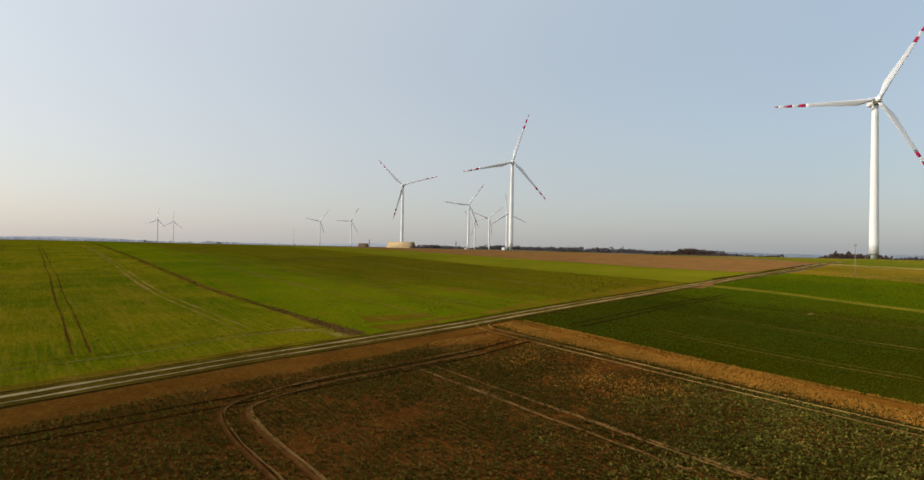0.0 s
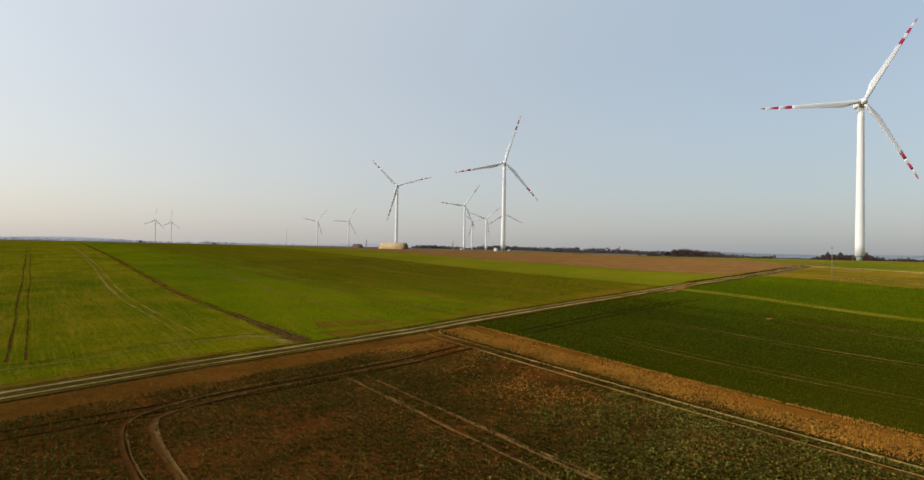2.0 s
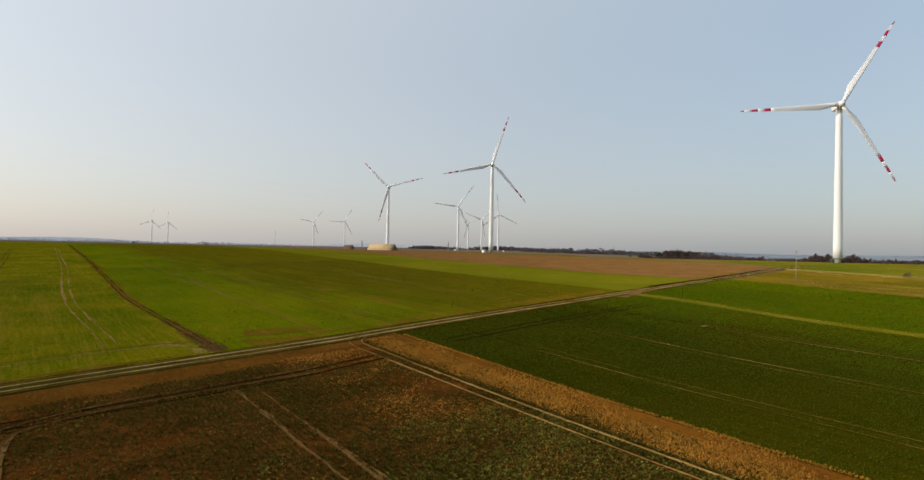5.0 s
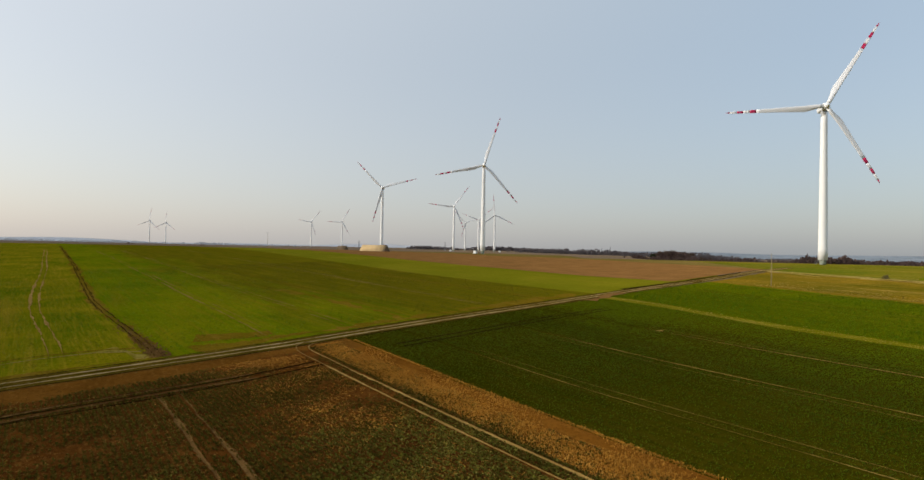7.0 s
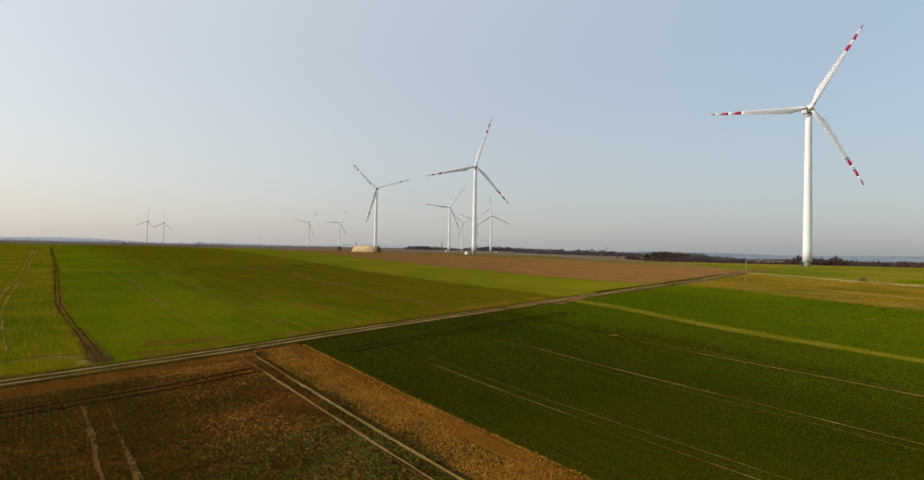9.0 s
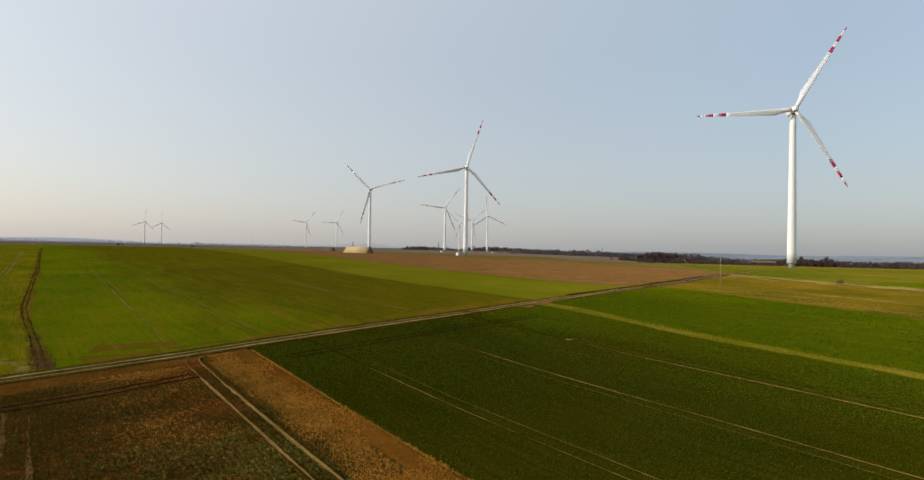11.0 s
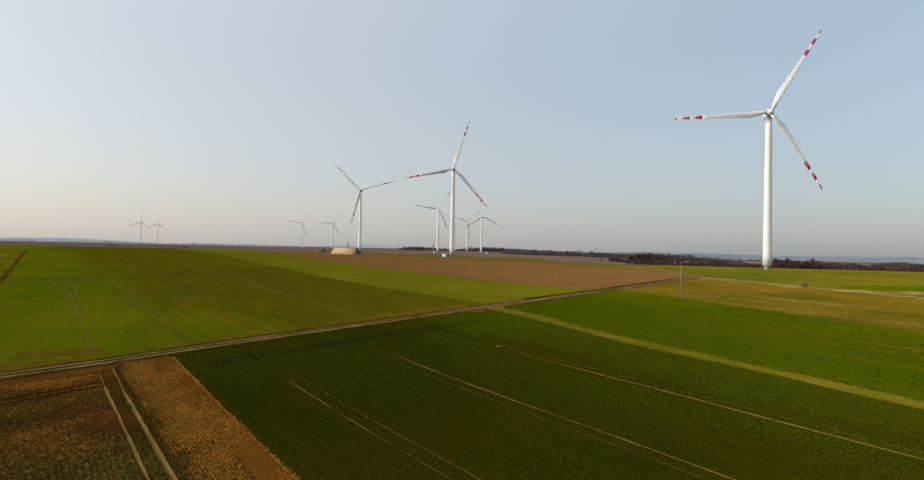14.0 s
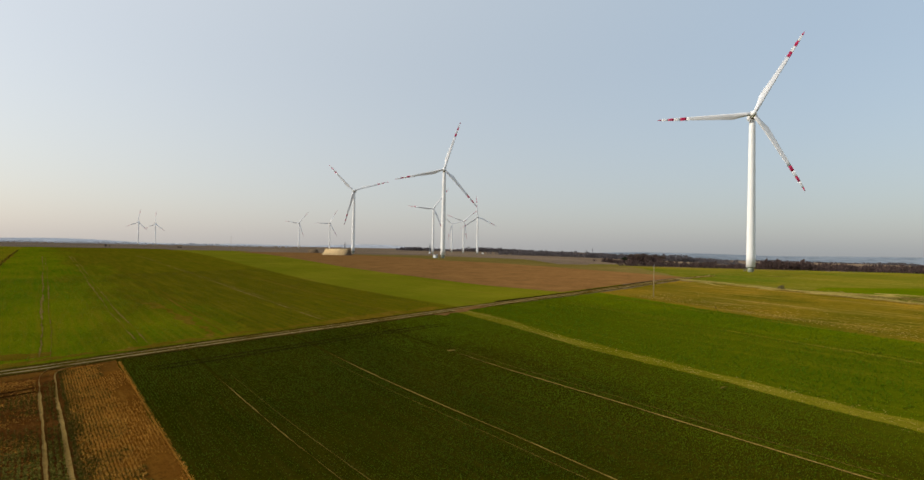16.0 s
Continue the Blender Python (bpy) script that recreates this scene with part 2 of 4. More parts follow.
M = {
    "rough": crop("rough_grass", (0.085, 0.072, 0.004), (0.2, 0.12, 0.01), (0.34, 0.22, 0.055), 0.75, patch=0.035, grain=1.2),
    "rough2": crop("brownish_grass", (0.12, 0.09, 0.02), (0.17, 0.12, 0.035), (0.13, 0.12, 0.012), 0.7, patch=0.02, grain=1.0),
    "far": crop("far_farmland", (0.15, 0.107, 0.072), (0.205, 0.147, 0.1), (0.14, 0.12, 0.06), 0.8, patch=0.006, grain=0.3),
    "west": crop("thin_winter_wheat", (0.08, 0.105, 0.001), (0.19, 0.15, 0.004), (0.28, 0.18, 0.016), 0.5, row=3.0, patch=0.06),
    "north": crop("winter_wheat", (0.075, 0.115, 0.001), (0.15, 0.155, 0.002), (0.2, 0.135, 0.008), 0.4, row=1.2, patch=0.03, drift=(36, 112, (0.088, 0.07, 0.003))),
    "north2": crop("yellowish_wheat", (0.12, 0.122, 0.005), (0.17, 0.15, 0.009), (0.21, 0.135, 0.02), 0.6),
    # east wheat: its brighter look away from the sun is put into the drift
    "east": crop("soil_under_wheat", (0.024, 0.0245, 0.0006), (0.034, 0.031, 0.001), (0.05, 0.036, 0.003), 0.35, row=2.0, drift=(85, 150, (0.05, 0.062, 0.001))),
    "east2": crop("green_wheat", (0.06, 0.09, 0.0006), (0.105, 0.115, 0.0009), (0.15, 0.125, 0.006), 0.4, patch=0.035, drift=(205, 112, (0.055, 0.065, 0.001))),
    "strip": crop("pale_grass_strip", (0.1056, 0.0968, 0.00352), (0.1496, 0.1276, 0.0088), (0.2376, 0.1672, 0.0352), 0.6, patch=0.1),
    "meadow": crop("meadow", (0.08, 0.098, 0.005), (0.175, 0.128, 0.012), (0.27, 0.185, 0.045), 0.65, patch=0.016, grain=1.0),
    "thin": crop("thin_crop", (0.115, 0.078, 0.004), (0.175, 0.107, 0.01), (0.265, 0.15, 0.028), 0.6, patch=0.15),
    "plough": soil("ploughed_soil", (0.16, 0.078, 0.024), (0.23, 0.117, 0.036), (0.27, 0.15, 0.055), 0.3, grain=1.5),
    "rape": soil("rape_soil", (0.075, 0.026, 0.005), (0.132, 0.047, 0.009), (0.23, 0.1, 0.021), 0.45),
    "bare": soil("bare_headland", (0.1, 0.04, 0.006), (0.165, 0.068, 0.011), (0.22, 0.105, 0.02), 0.4),
    "stubble": soil("straw_stubble", (0.125, 0.046, 0.006), (0.19, 0.075, 0.01), (0.28, 0.125, 0.02), 0.35, stretch=0.05),
    "rut": soil("dry_rut", (0.2, 0.118, 0.03), (0.33, 0.2, 0.055), (0.44, 0.29, 0.09), 0.5, relief=0.05),
    "tanrut": soil("tan_rut", (0.12, 0.06, 0.018), (0.19, 0.1, 0.03), (0.32, 0.19, 0.06), 0.45, relief=0.06),
    "brownrut": soil("brown_rut", (0.07, 0.028, 0.007), (0.115, 0.048, 0.012), (0.21, 0.11, 0.028), 0.4, relief=0.08),
    # dark soil for tracks and furrows, also the painted shade of the road ditch
    "darkrut": soil("dark_rut", (0.018, 0.013, 0.003), (0.035, 0.024, 0.005), (0.07, 0.045, 0.01), 0.3, relief=0.05),
    "track": soil("gravel_track", (0.27, 0.19, 0.075), (0.42, 0.31, 0.14), (0.56, 0.44, 0.23), 0.4, grain=2.0, relief=0.04),
    "pale": crop("pale_dry_crop", (0.15, 0.115, 0.012), (0.24, 0.18, 0.03), (0.34, 0.26, 0.07), 0.6, patch=0.2, grain=1.5),
    "dry": crop("bleached_grass", (0.22, 0.165, 0.035), (0.34, 0.26, 0.07), (0.5, 0.39, 0.14), 0.7, patch=0.12, grain=1.5),
    "verge": crop("road_verge", (0.07, 0.045, 0.005), (0.12, 0.078, 0.01), (0.16, 0.09, 0.016), 0.6, patch=0.3),
    "dryrut": soil("dry_wheat_track", (0.15, 0.1, 0.02), (0.22, 0.15, 0.034), (0.34, 0.25, 0.075), 0.4, relief=0.05),
    "wheatrut": soil("wheat_tramline", (0.17, 0.13, 0.028), (0.24, 0.185, 0.045), (0.36, 0.28, 0.095), 0.4, relief=0.04),
    "white": paint("turbine_white", (0.8, 0.8, 0.78), (0.68, 0.67, 0.62), 0.45, 0.2),
    "blade": paint("blade_white", (0.7, 0.71, 0.73), (0.6, 0.59, 0.56), 0.45, 0.25, (0.12, 0.12, 0.12)),
    "red": paint("blade_red", (0.45, 0.012, 0.075), (0.33, 0.025, 0.07), 0.45, 0.4, (0.5, 0.5, 0.5)),
    "grey": paint("grey_steel", (0.3, 0.31, 0.31), (0.2, 0.19, 0.17), 0.5),
    "concrete": soil("concrete", (0.3, 0.29, 0.26), (0.4, 0.38, 0.35), (0.45, 0.43, 0.4), 0.3, relief=0.01),
    "wood": paint("weathered_pole", (0.3, 0.23, 0.12), (0.18, 0.13, 0.07), 0.85, 0.7),
    "steel": paint("galvanised_steel", (0.2, 0.21, 0.22), (0.12, 0.12, 0.12), 0.55, 0.5, metal=0.4),
    "straw": leafy("straw_bales", [(0.0, (0.42, 0.3, 0.15)), (0.5, (0.55, 0.41, 0.22)), (1.0, (0.62, 0.48, 0.28))], 0.95, 0.05),
    # colour of the weathered heap, also painted shade on the long stack's end
    "straw_dark": leafy("weathered_and_shaded_straw", [(0.0, (0.12, 0.09, 0.06)), (1.0, (0.22, 0.16, 0.1))], 0.95, 0.05),
    "rapeleaf": leafy("rape_leaves", [(0.0, (0.05, 0.045, 0.006)), (0.45, (0.082, 0.068, 0.01)), (0.8, (0.135, 0.085, 0.016)), (1.0, (0.27, 0.13, 0.03))], through_leaf=0.35),
    "rapegreen": leafy("green_rape_leaves", [(0.0, (0.1, 0.1, 0.012)), (0.5, (0.165, 0.155, 0.022)), (1.0, (0.28, 0.225, 0.05))], through_leaf=0.3),
    "deadleaf": leafy("dead_leaves", [(0.0, (0.09, 0.034, 0.007)), (0.6, (0.16, 0.068, 0.014)), (1.0, (0.27, 0.135, 0.03))], through_leaf=0.25),
    # blades brighten with x too, light painted into their colour
    "eastblade": blades("dark_wheat_blades", (0.052, 0.084, 0.001), (0.073, 0.097, 0.0012), (0.103, 0.094, 0.004), 0.03, 0.3, drift=(70, 145, (0.11, 0.16, 0.0012))),
    "freshblade": blades("fresh_wheat_blades", (0.075, 0.145, 0.001), (0.125, 0.165, 0.0015), (0.19, 0.175, 0.008), 0.035, 0.35),
    "northblade": blades("green_wheat_blades", (0.08, 0.145, 0.001), (0.175, 0.195, 0.002), (0.23, 0.16, 0.01), 0.03, 0.4, 0.7, drift=(36, 112, (0.11, 0.088, 0.003))),
    "westblade": blades("yellow_wheat_blades", (0.075, 0.13, 0.001), (0.2, 0.172, 0.004), (0.3, 0.21, 0.016), 0.06, 0.4, 0.6),
    "strawstalk": leafy("straw_stalks", [(0.0, (0.345, 0.145, 0.018)), (0.6, (0.5, 0.235, 0.033)), (1.0, (0.66, 0.365, 0.07))], through_leaf=0.2),
    "drygrass": leafy("dry_grass", [(0.0, (0.2, 0.145, 0.025)), (0.5, (0.36, 0.26, 0.065)), (1.0, (0.56, 0.42, 0.15))], 0.9, 0.0),
    "verge_leaf": leafy("verge_grass", [(0.0, (0.1, 0.07, 0.014)), (0.6, (0.16, 0.115, 0.03)), (1.0, (0.26, 0.19, 0.06))], through_leaf=0.2),
    "bark": paint("bark", (0.09, 0.068, 0.052), (0.05, 0.04, 0.03), 0.9, 0.7),
    "twig": leafy("bare_twigs", [(0.0, (0.105, 0.074, 0.056)), (0.6, (0.13, 0.092, 0.07)), (1.0, (0.16, 0.115, 0.085))], 0.9, 0.0, 0.5),
    "bushgreen": leafy("dark_evergreen", [(0.0, (0.02, 0.026, 0.014)), (1.0, (0.05, 0.055, 0.025))], 0.9, 0.05),
    # distance haze is put into the lighter, greyer tone of the far woods
    "wood_far": leafy("haze_tinted_wood", [(0.0, (0.125, 0.11, 0.112)), (0.6, (0.145, 0.126, 0.128)), (1.0, (0.17, 0.146, 0.146))], 0.95, 0.0, 0.5),
    "wood_mid": leafy("bare_wood", [(0.0, (0.09, 0.06, 0.052)), (0.6, (0.11, 0.074, 0.063)), (1.0, (0.135, 0.092, 0.078))], 0.95, 0.0, 0.5),
    "pale_hill": crop("haze_painted_hills", (0.3, 0.315, 0.35), (0.35, 0.365, 0.4), (0.33, 0.34, 0.37), 0.3, patch=0.002, grain=0.02),
    # blue-grey base colour stands in for haze over the hills
    "hill": crop("haze_tinted_hills", (0.15, 0.18, 0.215), (0.185, 0.215, 0.25), (0.18, 0.2, 0.215), 0.3, patch=0.002, grain=0.02),
}


# pale colour and added emission stand in for haze before the farthest hills
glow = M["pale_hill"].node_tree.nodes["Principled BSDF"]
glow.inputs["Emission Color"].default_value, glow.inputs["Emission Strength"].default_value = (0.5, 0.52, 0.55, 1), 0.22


# ---------------------------------------------------------------- ground shape
def softmin(a, b, k):
    h = np.clip(0.5 + 0.5 * (b - a) / k, 0, 1)
    return b + (a - b) * h - k * h * (1 - h)


def smooth(a, b, v):
    u = np.clip((v - a) / (b - a), 0, 1)
    return u * u * (3 - 2 * u)


def height(x, y):
    """The land climbs gently away from the drone to a flat ridge with the turbines, and dips beyond it on the east."""
    x, y = np.asarray(x, float), np.asarray(y, float)
    plane = 3.75 + 0.0287 * x + 0.0218 * y
    ridge = 17.1 - 0.0055 * np.clip(x, 0, 1000)
    z = -softmin(-softmin(plane, ridge, 5.0), 2.0, 4.0)
    q = (x - 305) * 0.77 + (y - 240) * 0.64
    dip = np.maximum(smooth(430, 680, x) * (1 - smooth(330, 480, y)), smooth(-20, 180, q) * (1 - smooth(255, 345, y)))
    z = z - 7.0 * dip
    # the wheat slope on the east lies a little lower than the track beside it
    z = z - 0.75 * smooth(30, 68, x) * (1 - smooth(18, 58, y)) * (1 - smooth(140, 185, x))
    z = z - 16.0 * smooth(650, 1500, x) * (1 - smooth(0.6, 1.0, y / np.maximum(x, 300)))
    return z


ROAD_X = [-700, -120, -2, 16, 29, 47, 60, 79, 108, 132, 165, 188, 215, 243, 262, 300]
ROAD_Y = [-30, 38.4, 53.0, 55.8, 57.0, 58.8, 61.1, 63.8, 67.2, 70.5, 74.2, 76.6, 80.3, 84.8, 88.0, 92.0]


def road_y(x):
    return np.interp(x, ROAD_X, ROAD_Y)


def mesh_of(name, verts, faces, mat, smooth_it=False):
    me = bpy.data.meshes.new(name)
    me.from_pydata(verts.tolist() if hasattr(verts, "tolist") else verts, [], faces.tolist() if hasattr(faces, "tolist") else faces)
    me.materials.append(mat)
    if smooth_it:
        me.polygons.foreach_set("use_smooth", [True] * len(me.polygons))
    me.update()
    return me


def grid_faces(nu, nv):
    i = np.arange((nu - 1) * (nv - 1))
    a = (i // (nv - 1)) * nv + i % (nv - 1)
    return np.stack([a, a + nv, a + nv + 1, a + 1], 1)


HASH = np.random.default_rng(77).uniform(-1, 1, 4096)


def wobble(v, size, seed):
    """Uneven, never repeating sway along a line."""
    v = np.asarray(v, float)
    out = 0.0
    for k, (f, a) in enumerate(((0.13, 0.5), (0.47, 0.3), (1.6, 0.2))):
        q = v * f + seed * 37.7 + 400 * k + 1500
        i = np.floor(q).astype(int)
        u = q - i
        u = u * u * (3 - 2 * u)
        out = out + a * (HASH[i % 4096] * (1 - u) + HASH[(i + 1) % 4096] * u)
    return size * 1.6 * out


def edge(e):
    return e if callable(e) else (lambda y: e[0] + e[1] * y)


def patch(name, left, right, low, high, mat, label, lift=0.05, step=5.0, ragged=0.25, seed=1.0):
    """A field: left and right edges give x from y, as a function or (c, s) for c + s*y; low and high give y from x."""
    left, right = edge(left), edge(right)
    l0, r0 = float(left(0.0)), float(right(0.0))
    y0, y1 = float(low(l0)), float(high(l0))
    nu, nv = max(3, int(abs(r0 - l0) / step) + 2), max(3, int((y1 - y0) / step) + 2)
    u, v = np.meshgrid(np.linspace(0, 1, nu), np.linspace(0, 1, nv), indexing="ij")
    xb = l0 + (r0 - l0) * u
    y = low(xb) + (high(xb) - low(xb)) * v
    xl, xr = left(y) + wobble(y, ragged, seed), right(y) + wobble(y, ragged, seed + 1.7)
    x = xl + (xr - xl) * u
    y = y + wobble(x, ragged * 0.7, seed + 3.1)
    verts = np.stack([x.ravel(), y.ravel(), (height(x, y) + lift).ravel()], 1)
    ob = new(name, mesh_of(name, verts, grid_faces(nu, nv), mat, True))
    return tagged(ob, label, "field", kind="structure")


def along(points, step):
    p = np.array(points, float)
    d = np.concatenate([[0], np.cumsum(np.hypot(*np.diff(p, axis=0).T))])
    s = np.linspace(0, d[-1], max(2, int(d[-1] / step) + 1))
    return np.stack([np.interp(s, d, p[:, 0]), np.interp(s, d, p[:, 1])], 1), s


def ribbon(name, points, half, mat, lift=0.1, step=1.0, ragged=0.2, seed=0.0, profile=(0.0, 0.02, 0.0, 0.02, 0.0), parent=None, label="", taper=0.0):
    """A strip that lies on the land along a line; profile gives its heights from edge to edge."""
    p, s = along(points, step)
    for _ in range(3):
        p[1:-1] = 0.25 * p[:-2] + 0.5 * p[1:-1] + 0.25 * p[2:]
    d = np.gradient(p, axis=0)
    d /= np.linalg.norm(d, axis=1)[:, None]
    side = np.stack([-d[:, 1], d[:, 0]], 1)
    n = len(profile)
    fade = smooth(0, taper, s) * smooth(0, taper, s[-1] - s) if taper else np.ones(len(s))
    rows = []
    for k, h in enumerate(profile):
        q = -1 + 2 * k / (n - 1)
        w = half * q * fade * (1 + wobble(s * 1.3, ragged, seed + (0 if q < 0 else 5)) + wobble(s * 0.21, ragged, seed + 9))
        xy = p + side * w[:, None]
        rows.append(np.stack([xy[:, 0], xy[:, 1], height(xy[:, 0], xy[:, 1]) + lift + h], 1))
    verts = np.stack(rows, 1).reshape(-1, 3)
    ob = new(name, mesh_of(name, verts, grid_faces(len(p), n), mat, True))
    if parent is not None:
        ob.parent = parent
    if label:
        ob["label"] = label
    return ob


# ---------------------------------------------------------------- the land: one sheet to the horizon, fields upon it
def axis(lo, hi):
    far = np.array([150, 300, 500, 800, 1200, 1700, 2400, 3200, 4000, 4700], float)
    return np.concatenate([lo - far[::-1], np.arange(lo, hi + 1, 10.0), hi + far])


gx, gy = np.meshgrid(axis(-120, 700), axis(-150, 800), indexing="ij")
# a little lower under the nearest fields, which cover it there
gz = height(gx, gy) - 0.4 * smooth(0, 20, gx) * (1 - smooth(130, 150, gx)) * smooth(-130, -100, gy) * (1 - smooth(40, 50, gy))
ground = new("ground", mesh_of("ground", np.stack([gx.ravel(), gy.ravel(), gz.ravel()], 1), grid_faces(*gx.shape), M["far"], True))
tagged(ground, "rough dry grassland and farmland rising gently to a ridge", "ground", kind="structure")

north_edge = lambda x: road_y(x) + 1.6
south_edge = lambda x: road_y(x) - 1.6
const = lambda c: (lambda x: np.full_like(np.asarray(x, float), c))

FURROW_Y = [40, 60.5, 72, 92, 122, 170, 250, 314, 560, 800]
FURROW_X = [32.3, 32.1, 31.5, 30.7, 29.5, 30.6, 33.0, 34.0, 38.5, 42.0]
furrow_x = lambda y: sum(np.interp(np.asarray(y) + d, FURROW_Y, FURROW_X) for d in (-9, -3, 3, 9)) / 4
DITCH = [(226, -150), (236, -60), (241, -20), (245, 5), (249.5, 20), (253, 40), (257.5, 60), (262, 85)]
ditch_x = lambda y: np.interp(y, [q[1] for q in DITCH], [q[0] for q in DITCH])
patch("field", (-260, 0), lambda y: furrow_x(y) - 0.1, north_edge, const(760), M["west"], "thin yellowish green winter wheat field with tramlines", seed=1)
north_side = lambda y: np.interp(y, [60, 106, 156, 265, 556, 800], [134.0, 131.0, 129.5, 137.0, 166.0, 190.0])
plough_side = lambda y: np.interp(y, [0, 80, 113, 171, 229, 440, 600], [186.0, 182.0, 174.0, 173.0, 175.5, 207.0, 226.0])
patch("field", lambda y: furrow_x(y) - 0.5, north_side, north_edge, const(780), M["north"], "green winter wheat field beside the dirt road", seed=2, lift=0.044)
patch("field", lambda y: north_side(y) - 0.8, (215, 0.06), north_edge, const(700), M["north2"], "yellowish green wheat strip beyond the road", seed=3, lift=0.035)
patch("field", plough_side, (268, 0.09), lambda x: road_y(x + 8) + 3.5, const(600), M["plough"], "bare brown ploughed field below the turbines", lift=0.1, seed=4)
patch("field", (-260, 0), (49.0, 0), const(-160), lambda x: road_y(x) - 8.2 + 3.0 * smooth(30, 45, x), M["rape"], "brown rape field with patchy green plants", seed=5)
patch("headland", (-260, 0), (56.0, 0), lambda x: road_y(x) - 9.0, south_edge, M["bare"], "bare brown headland strip along the dirt road", seed=6, lift=0.045, step=3.0, ragged=0.6)
patch("field", (48.9, 0), (56.6, 0), const(-160), lambda x: road_y(x) - 3.4, M["stubble"], "strip of pale straw stubble beside the wheat", seed=7, lift=0.042, step=2.0, ragged=0.25)
patch("field", (56.0, 0), (122.4, 0.08), const(-260), south_edge, M["east"], "dark green winter wheat field with tramlines", seed=8)
patch("grass_strip", (121.8, 0.08), (125.2, 0.085), const(-260), south_edge, M["strip"], "pale yellow grass strip between two wheat fields", seed=9, step=2.0, ragged=0.6, lift=0.06)
patch("field", (124.5, 0.085), (178.0, 0.2), const(-260), south_edge, M["east2"], "bright green wheat field beyond the grass strip", seed=10, lift=0.04)
patch("rough_grassland", (177.0, 0.2), (247, 0.12), const(-260), south_edge, M["rough"], "rough yellow-brown grassland with dry streaks", seed=12, step=4.0, ragged=1.0)
patch("rough_grassland", (268, 0.09), (420, 0.0), lambda x: road_y(x) + 6, const(520), M["rough2"], "dry brownish grassland round the turbines", seed=13, step=8.0, ragged=2.0, lift=0.03)
patch("meadow", (247, 0.12), (640, 0.1), const(-300), lambda x: np.minimum(300, 76 + (x - 247) * 1.2), M["meadow"], "green meadow round the foot of the turbine", seed=11, step=10.0, ragged=1.5)

patch("field", lambda y: ditch_x(y) + 7, lambda y: 276 + 1.3 * (37 - np.asarray(y)), const(-90), const(37), M["east2"], "green winter wheat beyond the dry ditch", seed=14, step=6.0, ragged=1.5, lift=0.09)

# the dirt road: two pale wheel ruts with a grassy middle
line = list(zip(ROAD_X[1:], ROAD_Y[1:]))
road = tagged(ribbon("dirt_road", line, 2.5, M["verge"], 0.07, 1.5, 0.12, 1.0, (0.0, 0.03, 0.0, 0.05, 0.0, 0.03, 0.0)), "narrow dirt farm road with two pale wheel ruts", "road", kind="structure")
for off, seed in ((-0.95, 2.0), (0.95, 4.0)):
    ribbon("wheel_rut", [(x, y + off) for x, y in line], 0.21, M["track"], 0.1, 1.0, 0.6, seed, (0.02, 0.0, 0.0, 0.02), road, "pale dry gravelly wheel rut")
ribbon("grass_middle", line, 0.3, M["verge"], 0.13, 1.0, 0.6, 6.0, (0.0, 0.04, 0.0), road, "low dry grass between the ruts")
# nearly flat ribbon, the ditch's shade is put into its dark colour
ribbon("ditch", [(x, y + 2.5) for x, y in line], 0.24, M["darkrut"], 0.1, 1.5, 0.6, 3.0, (0.0, -0.02, 0.0), road, "shallow dark ditch along the road")
ribbon("road_edge", [(x, y - 2.3) for x, y in line], 0.2, M["darkrut"], 0.1, 1.5, 0.7, 8.0, (0.0, 0.05, 0.0), road, "dark broken turf edge of the road")


# wider stretch of ditch, again with its shade painted as dark colour
ribbon("ditch", [(x, float(road_y(x)) + 3.0) for x in range(148, 246, 6)], 0.7, M["darkrut"], 0.14, 1.5, 0.5, 4.0, (0.0, -0.03, -0.03, 0.0), road, "deeper dark ditch beside the ploughed field")
tagged(ribbon("field_entrance", [(121, 64.6), (127, 67.0), (133, 69.2), (141, 70.6)], 1.5, M["tanrut"], 0.13, 1.0, 0.7, 5.0, (0.0, 0.02, 0.02, 0.0)), "bare trodden earth where the grass strip meets the road", "field entrance", kind="structure")


def rounded(points, times=3):
    """Cuts the corners of a line."""
    for _ in range(times):
        ends = points[0], points[-1]
        points = [(a[0] * (1 - q) + b[0] * q, a[1] * (1 - q) + b[1] * q) for a, b in zip(points, points[1:]) for q in (0.25, 0.75)]
        points = [ends[0], *points, ends[1]]
    return points


def tramline(name, points, gauge, half, mat, label, lift=0.1, ragged=0.3, seed=0.0, profile=(0.03, 0.0, 0.0, 0.03), weak=1.0, taper=0.0):
    """A pair of wheel tracks through a crop."""
    base = Vector((*points[0], float(height(*points[0]))))
    top = new(name)
    tagged(top, label, "wheel tracks", kind="structure")
    p = np.array(points, float)
    d = np.gradient(p, axis=0)
    d /= np.linalg.norm(d, axis=1)[:, None]
    side = np.stack([-d[:, 1], d[:, 0]], 1)
    for k, q in enumerate((-0.5, 0.5)):
        ribbon("wheel_track", (p + side * gauge * q).tolist(), half * (1 if k else weak), mat, lift, 0.5, ragged, seed + 3 * k, profile, top, taper=taper)
    return top


def straight(x0, y0, x1, y1, sway=0.25, seed=0.0, n=24):
    t = np.linspace(0, 1, n)
    y = y0 + (y1 - y0) * t
    return list(zip((x0 + (x1 - x0) * t + wobble(y * 0.12, sway, seed)).tolist(), y.tolist()))


